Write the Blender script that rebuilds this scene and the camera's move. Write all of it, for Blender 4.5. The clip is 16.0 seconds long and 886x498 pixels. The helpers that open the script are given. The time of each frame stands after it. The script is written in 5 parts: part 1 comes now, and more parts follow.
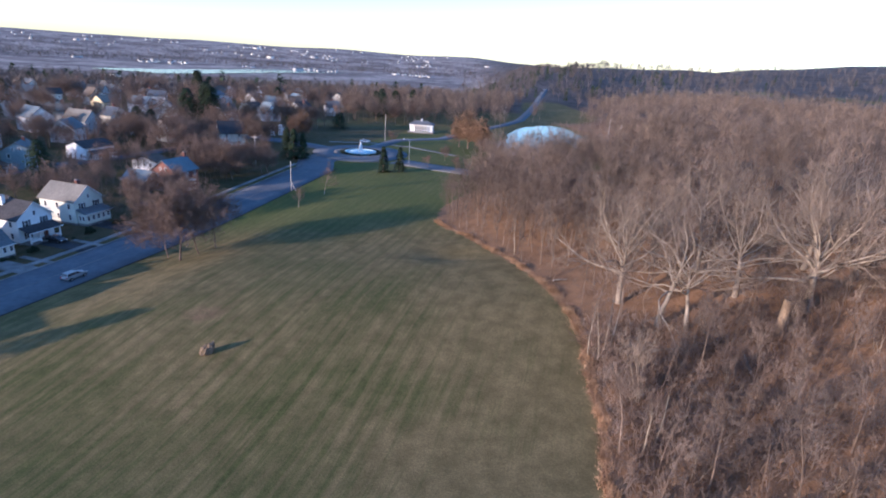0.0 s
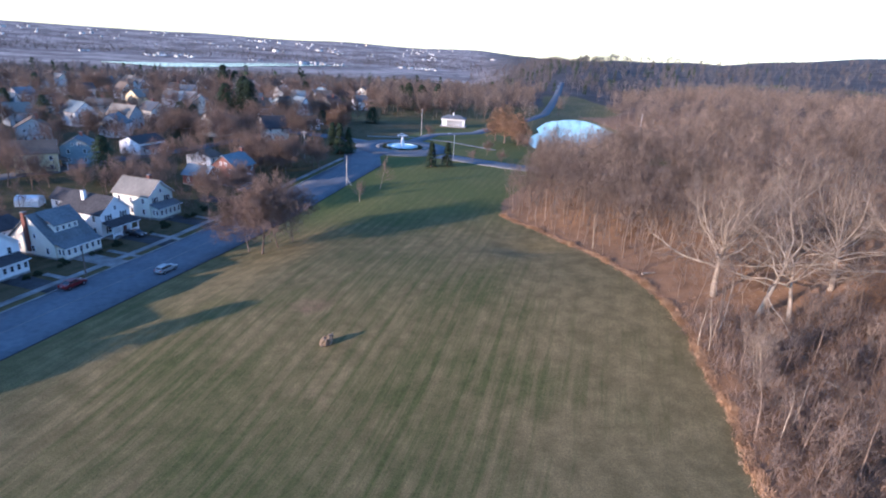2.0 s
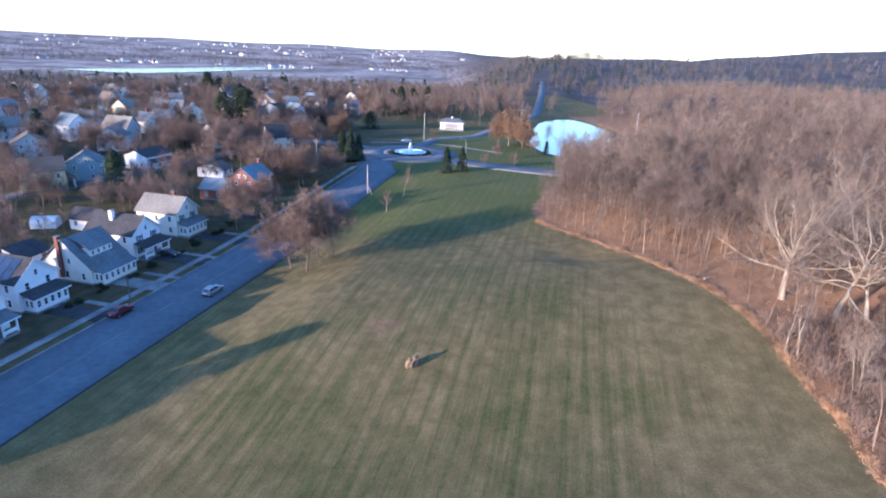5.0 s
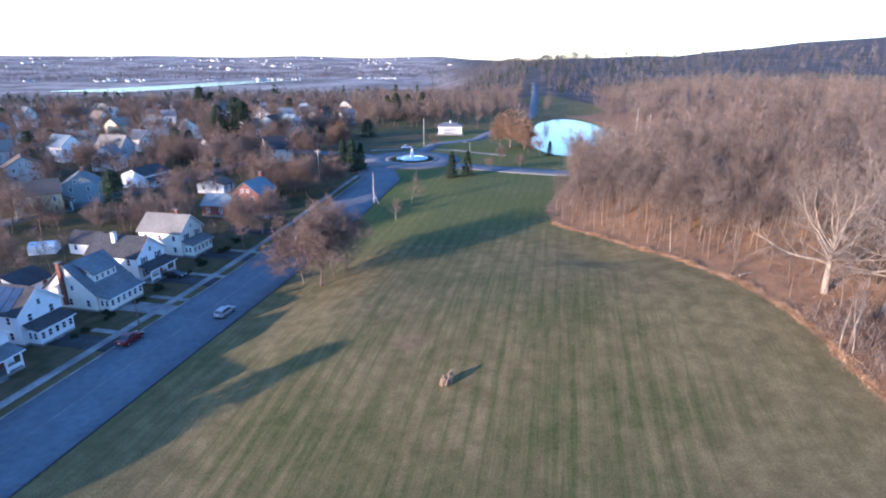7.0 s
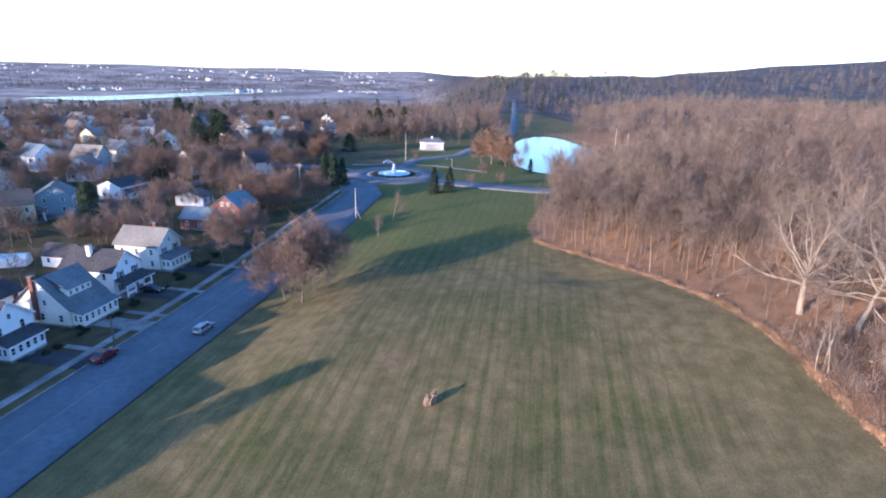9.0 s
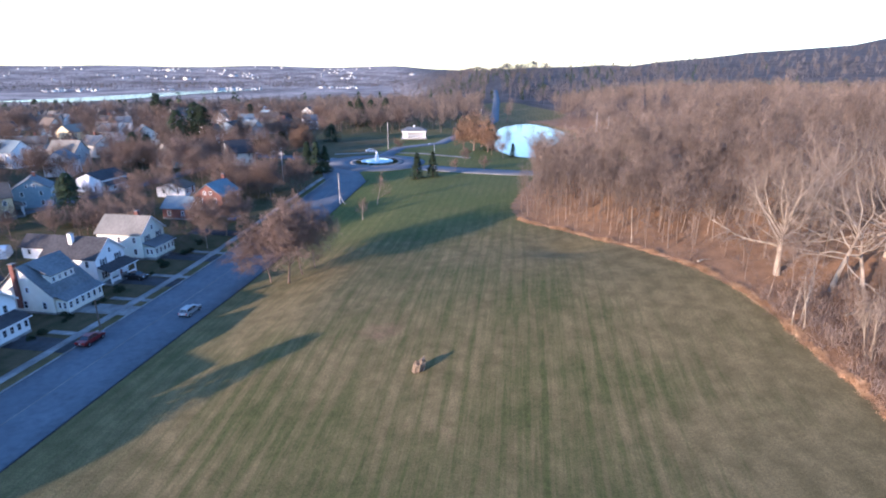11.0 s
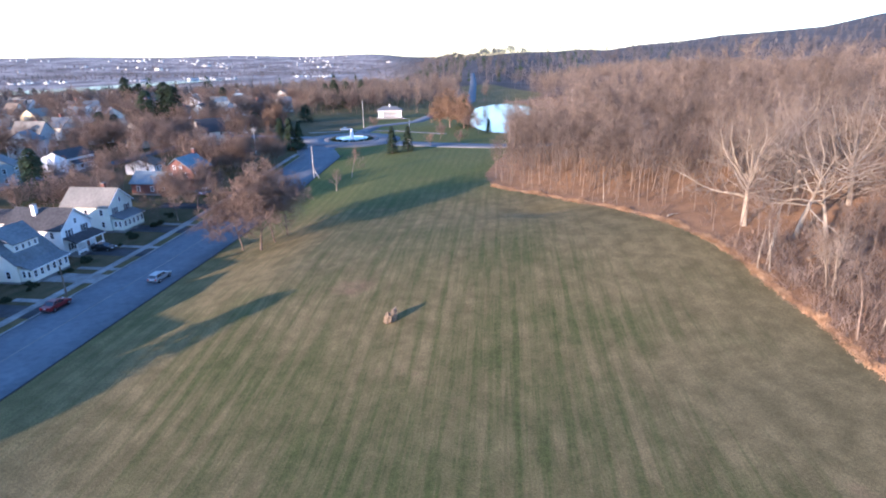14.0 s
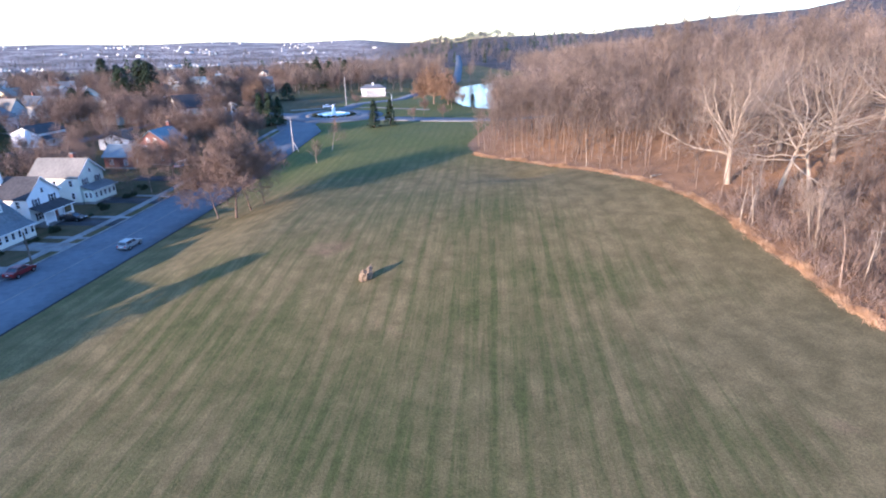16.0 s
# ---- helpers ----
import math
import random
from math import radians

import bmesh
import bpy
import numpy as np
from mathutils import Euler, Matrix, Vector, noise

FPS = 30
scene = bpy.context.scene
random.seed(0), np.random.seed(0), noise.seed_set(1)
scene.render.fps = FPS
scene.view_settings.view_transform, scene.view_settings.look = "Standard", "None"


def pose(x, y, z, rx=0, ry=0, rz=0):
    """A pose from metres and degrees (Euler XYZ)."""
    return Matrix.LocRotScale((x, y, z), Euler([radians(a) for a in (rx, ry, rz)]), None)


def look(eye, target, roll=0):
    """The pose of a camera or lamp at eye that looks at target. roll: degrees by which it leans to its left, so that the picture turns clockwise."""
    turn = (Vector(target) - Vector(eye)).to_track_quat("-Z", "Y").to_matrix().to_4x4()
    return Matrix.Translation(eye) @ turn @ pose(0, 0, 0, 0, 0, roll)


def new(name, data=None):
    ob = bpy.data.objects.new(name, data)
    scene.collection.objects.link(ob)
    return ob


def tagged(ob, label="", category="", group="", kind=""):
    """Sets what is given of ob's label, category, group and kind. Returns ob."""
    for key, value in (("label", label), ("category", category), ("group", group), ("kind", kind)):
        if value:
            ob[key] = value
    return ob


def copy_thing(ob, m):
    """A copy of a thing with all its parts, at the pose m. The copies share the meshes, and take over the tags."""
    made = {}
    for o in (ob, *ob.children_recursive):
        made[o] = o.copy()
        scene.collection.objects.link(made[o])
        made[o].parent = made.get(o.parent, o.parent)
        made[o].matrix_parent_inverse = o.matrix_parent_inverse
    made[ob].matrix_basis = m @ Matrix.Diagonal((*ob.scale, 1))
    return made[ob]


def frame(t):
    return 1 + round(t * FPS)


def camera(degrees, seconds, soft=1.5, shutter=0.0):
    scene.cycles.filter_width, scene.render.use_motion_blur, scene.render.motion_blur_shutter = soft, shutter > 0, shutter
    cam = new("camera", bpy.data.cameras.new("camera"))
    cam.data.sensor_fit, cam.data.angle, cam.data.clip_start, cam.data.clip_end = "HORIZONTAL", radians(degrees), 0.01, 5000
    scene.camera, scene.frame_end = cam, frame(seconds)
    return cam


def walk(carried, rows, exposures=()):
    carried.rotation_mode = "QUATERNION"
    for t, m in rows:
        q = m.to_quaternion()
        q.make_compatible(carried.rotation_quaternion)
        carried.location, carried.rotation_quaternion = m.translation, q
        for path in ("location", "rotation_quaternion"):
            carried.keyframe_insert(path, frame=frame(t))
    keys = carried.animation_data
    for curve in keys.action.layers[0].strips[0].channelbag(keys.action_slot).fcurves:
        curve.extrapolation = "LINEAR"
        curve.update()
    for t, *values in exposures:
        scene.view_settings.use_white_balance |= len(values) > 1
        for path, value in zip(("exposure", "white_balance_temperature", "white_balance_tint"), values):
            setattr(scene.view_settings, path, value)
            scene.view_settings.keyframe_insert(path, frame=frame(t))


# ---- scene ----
cam = camera(77.0, 16.0, soft=2.0)
METRES, EYE, TILT, LEAN, TURN = 56.0, 41.3, -19.0, -3.5, 0.0
ROWS = [
    (0.0, 0.0, 0.0, 0.0, 0.0, 0.0, 0.0),
    (0.5, -0.0674, -0.012, -0.0065, 0.61, -0.14, 0.06),
    (1.0, -0.1333, -0.0204, -0.0089, 1.09, -0.34, -0.05),
    (1.5, -0.2171, -0.0288, -0.0044, 1.26, -0.69, 0.09),
    (2.0, -0.2883, -0.0398, 0.0014, 0.26, -0.66, -0.0),
    (2.5, -0.3435, -0.049, 0.006, -0.79, -0.81, -0.49),
    (3.0, -0.4018, -0.0531, 0.0167, -1.19, -1.03, -0.88),
    (3.5, -0.4549, -0.0525, 0.0249, -1.84, -1.08, -0.15),
    (4.0, -0.4986, -0.0448, 0.0299, -2.63, -1.05, 0.72),
    (6.5, -0.6437, 0.0781, 0.0634, -1.96, -0.19, 3.83),
    (7.0, -0.6534, 0.0871, 0.061, -2.99, -0.18, 4.58),
    (7.5, -0.6577, 0.0916, 0.061, -3.68, 0.1, 4.94),
    (8.0, -0.6623, 0.0936, 0.0645, -4.13, 0.65, 4.69),
    (8.5, -0.666, 0.093, 0.0709, -4.55, 1.23, 4.11),
    (9.0, -0.6672, 0.0878, 0.0734, -5.16, 1.09, 3.99),
    (11.5, -0.6707, 0.073, -0.0098, -6.87, 0.33, 6.06),
    (12.0, -0.6667, 0.0739, -0.0254, -7.11, 0.17, 6.21),
    (12.5, -0.6616, 0.075, -0.0428, -7.29, -0.17, 6.48),
    (13.0, -0.6603, 0.0766, -0.0571, -7.34, -0.06, 6.54),
    (13.5, -0.6563, 0.0753, -0.0714, -7.78, -0.42, 6.75),
    (14.0, -0.6505, 0.0733, -0.0891, -8.43, -0.89, 7.14),
    (14.5, -0.6435, 0.077, -0.1125, -8.97, -1.36, 7.39),
    (15.0, -0.6389, 0.0854, -0.1302, -8.9, -1.61, 7.38),
    (15.5, -0.6322, 0.0956, -0.1472, -8.94, -1.83, 7.47),
    (16.0, -0.6252, 0.1068, -0.1689, -9.55, -2.32, 7.84),
]
TINT = 20
SKY, SUN, STRIPE = 0.15, 5.0, -16.0
GREEN_A, GREEN_B = (0.038, 0.049, 0.012), (0.074, 0.083, 0.022)
STRAW_A, STRAW_B = (0.112, 0.091, 0.038), (0.176, 0.139, 0.062)
walk(cam, [(t, pose(0, 0, EYE, TILT, LEAN, TURN) @ pose(METRES * x, METRES * y, METRES * z, 90 + pitch, roll, yaw)) for t, x, y, z, yaw, pitch, roll in ROWS],
     exposures=[(t, stops, kelvin, TINT) for t, stops, kelvin in ((0.0, 0.97, 4350), (2.0, 1.24, 4300), (4.0, 1.56, 4280), (6.5, 1.55, 4270), (9.0, 1.48, 4290), (12.5, 1.58, 4480), (16.0, 1.79, 4380))])

# ---- world and sun ----
SUN_TO = Vector((0.86, 0.51, 0)).normalized()
SUN_EL = radians(9.8)
world = bpy.data.worlds.new("winter_sky")
scene.world = world
world.use_nodes = True
wn = world.node_tree.nodes
sky = wn.new("ShaderNodeTexSky")
sky.sky_type, sky.sun_disc = "NISHITA", False
sky.sun_elevation, sky.sun_rotation = SUN_EL, math.atan2(-SUN_TO.x, -SUN_TO.y) % (2 * math.pi)
sky.air_density, sky.dust_density, sky.ozone_density, sky.altitude = 1.0, 0.25, 0.8, 100
wn["Background"].inputs["Strength"].default_value = SKY
world.node_tree.links.new(sky.outputs["Color"], wn["Background"].inputs["Color"])
lamp = bpy.data.lights.new("sun", "SUN")
lamp.energy, lamp.angle, lamp.color = SUN, radians(0.6), (1.0, 0.61, 0.29)
new("sun", lamp).matrix_world = look(-300 * SUN_TO + Vector((0, 0, 300 * math.tan(SUN_EL))), (0, 0, 0))


# ---- materials ----
def material(name, stops, scale=1.0, rough=0.9, bump=0.0, metal=0.0, big=0.12, mix=0.35, island=0.0, random_tint=0.0, spec=0.3, detail=5):
    """Colour ramp over fine noise, shaded by a larger noise; optional variation by island or by object."""
    m = bpy.data.materials.new(name)
    m.use_nodes = True
    nt = m.node_tree
    n, l = nt.nodes, nt.links
    b = n["Principled BSDF"]
    b.inputs["Roughness"].default_value, b.inputs["Metallic"].default_value = rough, metal
    b.inputs["Specular IOR Level"].default_value = spec
    geo = n.new("ShaderNodeNewGeometry")
    fine = n.new("ShaderNodeTexNoise")
    fine.inputs["Scale"].default_value, fine.inputs["Detail"].default_value = scale, detail
    l.new(geo.outputs["Position"], fine.inputs["Vector"])
    ramp = n.new("ShaderNodeValToRGB")
    while len(ramp.color_ramp.elements) < len(stops):
        ramp.color_ramp.elements.new(0.5)
    for i, (e, c) in enumerate(zip(ramp.color_ramp.elements, stops)):
        e.position = 0.3 + 0.4 * i / max(1, len(stops) - 1)
        e.color = (*c, 1)
    l.new(fine.outputs["Fac"], ramp.inputs["Fac"])
    large = n.new("ShaderNodeTexNoise")
    large.inputs["Scale"].default_value, large.inputs["Detail"].default_value = scale * big, 3
    l.new(geo.outputs["Position"], large.inputs["Vector"])
    out = large.outputs["Fac"]
    rng = n.new("ShaderNodeMapRange")
    rng.inputs["From Min"].default_value, rng.inputs["From Max"].default_value = 0.3, 0.7
    rng.inputs["To Min"].default_value, rng.inputs["To Max"].default_value = 1 - mix, 1 + mix
    l.new(out, rng.inputs["Value"])
    value = rng.outputs["Result"]
    for amount, src in ((island, geo.outputs["Random Per Island"]), (random_tint, None)):
        if amount:
            if src is None:
                src = n.new("ShaderNodeObjectInfo").outputs["Random"]
            r2 = n.new("ShaderNodeMapRange")
            r2.inputs["To Min"].default_value, r2.inputs["To Max"].default_value = 1 - amount, 1 + amount
            l.new(src, r2.inputs["Value"])
            mul = n.new("ShaderNodeMath")
            mul.operation = "MULTIPLY"
            l.new(value, mul.inputs[0])
            l.new(r2.outputs["Result"], mul.inputs[1])
            value = mul.outputs[0]
    vm = n.new("ShaderNodeVectorMath")
    vm.operation = "SCALE"
    l.new(ramp.outputs["Color"], vm.inputs[0])
    l.new(value, vm.inputs["Scale"])
    l.new(vm.outputs["Vector"], b.inputs["Base Color"])
    if bump:
        bp = n.new("ShaderNodeBump")
        bp.inputs["Strength"].default_value, bp.inputs["Distance"].default_value = bump, 0.05
        l.new(fine.outputs["Fac"], bp.inputs["Height"])
        l.new(bp.outputs["Normal"], b.inputs["Normal"])
    return m


M = {
    "asphalt": material("asphalt", [(0.092, 0.104, 0.124), (0.112, 0.124, 0.144), (0.13, 0.142, 0.16)], 1.2, 0.85, 0.1, mix=0.12),
    "drive": material("driveway_asphalt", [(0.03, 0.03, 0.033), (0.05, 0.05, 0.052)], 1.5, 0.9, 0.1),
    "concrete": material("concrete", [(0.16, 0.155, 0.15), (0.23, 0.225, 0.215)], 2.0, 0.9, 0.1, random_tint=0.12),
    "kerb": material("kerb_stone", [(0.18, 0.175, 0.17), (0.25, 0.245, 0.24)], 3.0, 0.9),
    "line": material("road_paint", [(0.16, 0.155, 0.145), (0.2, 0.19, 0.17)], 3.0, 0.8),
    "white": material("white_siding", [(0.72, 0.73, 0.73), (0.8, 0.8, 0.79)], 0.9, 0.6, mix=0.06),
    "cream": material("cream_siding", [(0.66, 0.63, 0.54), (0.74, 0.71, 0.62)], 0.9, 0.6, mix=0.07),
    "pale": material("pale_siding", [(0.6, 0.62, 0.55), (0.68, 0.7, 0.62)], 0.9, 0.6, mix=0.07),
    "yellow": material("yellow_siding", [(0.6, 0.5, 0.28), (0.68, 0.58, 0.36)], 0.9, 0.6, mix=0.1),
    "bluegrey": material("blue_grey_siding", [(0.22, 0.27, 0.3), (0.28, 0.33, 0.36)], 0.9, 0.6, mix=0.1),
    "grey": material("grey_siding", [(0.4, 0.4, 0.39), (0.48, 0.48, 0.47)], 0.9, 0.6, mix=0.1),
    "brick": material("red_brick", [(0.11, 0.05, 0.04), (0.17, 0.078, 0.06), (0.135, 0.06, 0.047)], 4.0, 0.9, 0.3, mix=0.2),
    "roof_grey": material("grey_shingle", [(0.105, 0.115, 0.125), (0.165, 0.175, 0.185)], 2.2, 0.9, 0.3, mix=0.15),
    "roof_dark": material("dark_shingle", [(0.035, 0.035, 0.04), (0.065, 0.063, 0.065)], 2.2, 0.9, 0.3, mix=0.2),
    "roof_tan": material("tan_shingle", [(0.16, 0.15, 0.13), (0.23, 0.215, 0.185)], 2.2, 0.9, 0.3, mix=0.15),
    "roof_brown": material("brown_shingle", [(0.1, 0.08, 0.065), (0.16, 0.13, 0.1)], 2.2, 0.9, 0.3, mix=0.2),
    "roof_slate": material("slate_roof", [(0.12, 0.16, 0.19), (0.18, 0.22, 0.25)], 2.2, 0.8, 0.3, mix=0.15),
    "trim": material("white_trim", [(0.74, 0.74, 0.73), (0.8, 0.8, 0.8)], 2.0, 0.5, mix=0.04),
    "shutter": material("dark_shutter", [(0.03, 0.035, 0.05), (0.05, 0.055, 0.07)], 2.0, 0.6),
    "door": material("painted_door", [(0.12, 0.05, 0.04), (0.17, 0.07, 0.05)], 2.0, 0.5),
    "solar": material("solar_glass", [(0.02, 0.03, 0.06), (0.03, 0.045, 0.08)], 0.7, 0.15, spec=0.6),
    "stone": material("weathered_stone", [(0.13, 0.095, 0.06), (0.25, 0.185, 0.12), (0.19, 0.14, 0.085)], 2.5, 0.95, 0.8),
    "pole": material("weathered_pole", [(0.42, 0.4, 0.37), (0.54, 0.51, 0.47)], 3.0, 0.9, 0.3),
    "metal": material("galvanised_steel", [(0.4, 0.41, 0.42), (0.5, 0.5, 0.51)], 3.0, 0.45, metal=0.7),
    "bark": material("grey_brown_bark", [(0.095, 0.07, 0.05), (0.15, 0.112, 0.083), (0.215, 0.165, 0.125)], 1.6, 0.95, 0.4, big=0.04, mix=0.3, random_tint=0.2),
    "pale_bark": material("pale_peeling_bark", [(0.16, 0.13, 0.095), (0.27, 0.225, 0.17), (0.37, 0.315, 0.24)], 0.9, 0.9, 0.4, big=0.3, mix=0.2),
    "twig": material("brown_twigs", [(0.08, 0.061, 0.047), (0.132, 0.102, 0.08), (0.19, 0.15, 0.12)], 0.5, 0.95, big=0.12, mix=0.3, island=0.25, random_tint=0.22),
    "pale_twig": material("pale_twigs", [(0.16, 0.125, 0.092), (0.26, 0.21, 0.16)], 0.5, 0.95, big=0.12, mix=0.2, island=0.2),
    # greyer than the near twigs: distance haze put into the colour
    "hazed_twig": material("haze_grey_twigs", [(0.07, 0.062, 0.06), (0.13, 0.115, 0.11)], 0.02, 0.95, big=0.3, mix=0.3, island=0.3),
    "brush": material("brown_brush", [(0.08, 0.059, 0.046), (0.14, 0.104, 0.081), (0.205, 0.157, 0.124)], 0.3, 0.95, big=0.3, mix=0.3, island=0.3),
    "red_twig": material("ruddy_twigs", [(0.115, 0.08, 0.06), (0.2, 0.145, 0.11)], 0.5, 0.95, mix=0.25, island=0.25, random_tint=0.15),
    "dry_leaf": material("dry_oak_leaves", [(0.15, 0.095, 0.055), (0.25, 0.16, 0.095)], 0.8, 0.9, mix=0.25, island=0.3, random_tint=0.15),
    "needle": material("dark_needles", [(0.018, 0.03, 0.014), (0.035, 0.055, 0.024)], 1.2, 0.9, mix=0.35, island=0.35, random_tint=0.2),
    "hedge": material("dark_hedge", [(0.02, 0.03, 0.015), (0.04, 0.05, 0.025)], 2.0, 0.95, mix=0.3, island=0.3),
    "tall_grass": material("dry_tall_grass", [(0.22, 0.135, 0.07), (0.33, 0.21, 0.115), (0.42, 0.29, 0.17)], 0.6, 0.95, mix=0.25, island=0.25),
    "tyre": material("tyre_rubber", [(0.015, 0.015, 0.015), (0.025, 0.025, 0.025)], 5, 0.9),
    "rim": material("wheel_rim", [(0.35, 0.36, 0.37), (0.45, 0.45, 0.46)], 5, 0.35, metal=0.8),
    "silver": material("silver_paint", [(0.34, 0.36, 0.37), (0.4, 0.41, 0.42)], 1.0, 0.3, metal=0.3, mix=0.05, spec=0.5),
    "red": material("red_paint", [(0.11, 0.012, 0.014), (0.14, 0.018, 0.018)], 1.0, 0.3, mix=0.05, spec=0.5),
    "blue": material("blue_paint", [(0.1, 0.16, 0.26), (0.12, 0.19, 0.3)], 1.0, 0.3, mix=0.05, spec=0.5),
    "black": material("black_paint", [(0.015, 0.015, 0.018), (0.025, 0.025, 0.028)], 1.0, 0.3, mix=0.05, spec=0.5),
    "whitepaint": material("white_paint", [(0.72, 0.72, 0.72), (0.78, 0.78, 0.78)], 1.0, 0.35, mix=0.05, spec=0.5),
    "tail": material("red_lens", [(0.3, 0.01, 0.01), (0.36, 0.02, 0.02)], 3.0, 0.25),
    "clear": material("lamp_lens", [(0.6, 0.6, 0.6), (0.7, 0.7, 0.7)], 3.0, 0.2),
    "basin": material("blue_basin_paint", [(0.45, 0.62, 0.68), (0.55, 0.7, 0.75)], 1.2, 0.6, mix=0.1),
}


def glossy(name, colour, rough, scale, strength, spec=0.5):
    m = material(name, [colour, tuple(c * 1.3 for c in colour)], 0.05, rough, mix=0.15, spec=spec)
    n, l = m.node_tree.nodes, m.node_tree.links
    wave = n.new("ShaderNodeTexNoise")
    wave.inputs["Scale"].default_value, wave.inputs["Detail"].default_value = scale, 4
    bp = n.new("ShaderNodeBump")
    bp.inputs["Strength"].default_value, bp.inputs["Distance"].default_value = strength, 0.1
    geo = n.new("ShaderNodeNewGeometry")
    l.new(geo.outputs["Position"], wave.inputs["Vector"])
    l.new(wave.outputs["Fac"], bp.inputs["Height"])
    l.new(bp.outputs["Normal"], n["Principled BSDF"].inputs["Normal"])
    return m


M["water"] = glossy("pond_water", (0.02, 0.025, 0.03), 0.1, 0.35, 0.4)
M["glass"] = glossy("window_glass", (0.025, 0.03, 0.04), 0.06, 0.8, 0.02, 0.6)


def ground_material():
    """Winter turf with mowing stripes, leaf litter under the trees and duller yards in the town, by attributes of the sheet."""
    m = bpy.data.materials.new("winter_turf")
    m.use_nodes = True
    nt = m.node_tree
    n, l = nt.nodes, nt.links
    b = n["Principled BSDF"]
    b.inputs["Roughness"].default_value, b.inputs["Specular IOR Level"].default_value = 0.95, 0.15
    geo = n.new("ShaderNodeNewGeometry")

    def noise_fac(scale, detail=4, vec=None, lo=0.35, hi=0.65, rough=0.55):
        t = n.new("ShaderNodeTexNoise")
        t.inputs["Scale"].default_value, t.inputs["Detail"].default_value, t.inputs["Roughness"].default_value = scale, detail, rough
        l.new(vec or geo.outputs["Position"], t.inputs["Vector"])
        r = n.new("ShaderNodeMapRange")
        r.inputs["From Min"].default_value, r.inputs["From Max"].default_value = lo, hi
        l.new(t.outputs["Fac"], r.inputs["Value"])
        return r.outputs["Result"], t.outputs["Fac"]

    def blend(fac, a, c):
        x = n.new("ShaderNodeMix")
        x.data_type = "RGBA"
        if isinstance(fac, float):
            x.inputs["Factor"].default_value = fac
        else:
            l.new(fac, x.inputs["Factor"])
        for sock, v in (("A", a), ("B", c)):
            s = [i for i in x.inputs if i.name == sock and i.type == "RGBA"][0]
            if isinstance(v, tuple):
                s.default_value = (*v, 1)
            else:
                l.new(v, s)
        return [o for o in x.outputs if o.type == "RGBA"][0]

    def maths(op, a, c=0.0):
        x = n.new("ShaderNodeMath")
        x.operation = op
        for i, v in enumerate((a, c)):
            if isinstance(v, (int, float)):
                x.inputs[i].default_value = v
            else:
                l.new(v, x.inputs[i])
        return x.outputs[0]

    patch, _ = noise_fac(0.035, 5, lo=0.38, hi=0.62)
    mid, _ = noise_fac(0.35, 5)
    fine, rawfine = noise_fac(5.0, 4)
    # mowing stripes, along the field
    mapping = n.new("ShaderNodeMapping")
    mapping.vector_type = "TEXTURE"
    mapping.inputs["Rotation"].default_value = (0, 0, radians(STRIPE))
    mapping.inputs["Scale"].default_value = (1.0, 26.0, 1e6)
    l.new(geo.outputs["Position"], mapping.inputs["Vector"])
    streak, _ = noise_fac(1.2, 4, mapping.outputs["Vector"], 0.42, 0.58, 0.75)
    wave = n.new("ShaderNodeTexWave")
    wave.wave_type, wave.bands_direction = "BANDS", "X"
    for key, v in (("Scale", 0.125), ("Distortion", 1.2), ("Detail", 3.0), ("Detail Scale", 0.6)):
        wave.inputs[key].default_value = v
    l.new(mapping.outputs["Vector"], wave.inputs["Vector"])
    worn, _ = noise_fac(0.09, 4, lo=0.35, hi=0.6)
    swath = maths("MULTIPLY", wave.outputs["Fac"], worn)
    stripe = maths("ADD", maths("MULTIPLY", streak, 0.55), maths("MULTIPLY", swath, 0.6))
    tuft, _ = noise_fac(1.3, 5, lo=0.3, hi=0.7)
    green = blend(tuft, GREEN_A, GREEN_B)
    straw = blend(mid, STRAW_A, STRAW_B)
    amount = maths("ADD", maths("MULTIPLY", patch, 0.42), maths("MULTIPLY", stripe, 0.8))
    att = n.new("ShaderNodeAttribute")
    att.attribute_name = "kind_of_ground"
    sep = n.new("ShaderNodeSeparateColor")
    l.new(att.outputs["Color"], sep.inputs["Color"])
    amount = maths("MULTIPLY", amount, maths("SUBTRACT", 1.0, sep.outputs["Blue"]))
    clamp = n.new("ShaderNodeClamp")
    l.new(maths("ADD", amount, maths("SUBTRACT", maths("MULTIPLY", att.outputs["Alpha"], 0.6), -0.06)), clamp.inputs["Value"])
    turf = blend(clamp.outputs["Result"], green, straw)
    turf = blend(maths("MULTIPLY", sep.outputs["Blue"], 0.8), turf, blend(tuft, (0.07, 0.095, 0.02), blend(stripe, (0.095, 0.12, 0.026), (0.14, 0.145, 0.042))))
    bare, _ = noise_fac(0.045, 6, lo=0.6, hi=0.72, rough=0.65)
    turf = blend(maths("MULTIPLY", bare, maths("SUBTRACT", 0.75, sep.outputs["Blue"])), turf, (0.19, 0.115, 0.07))
    damp, _ = noise_fac(0.16, 5, lo=0.6, hi=0.75, rough=0.65)
    turf = blend(maths("MULTIPLY", damp, 0.6), turf, (0.06, 0.062, 0.022))
    litter = blend(mid, (0.15, 0.086, 0.042), (0.3, 0.178, 0.088))
    litter = blend(fine, litter, (0.23, 0.142, 0.078))
    # valley fields and woods, in colours lightened to stand in for haze
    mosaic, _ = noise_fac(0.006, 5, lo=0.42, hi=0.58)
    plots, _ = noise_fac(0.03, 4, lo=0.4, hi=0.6)
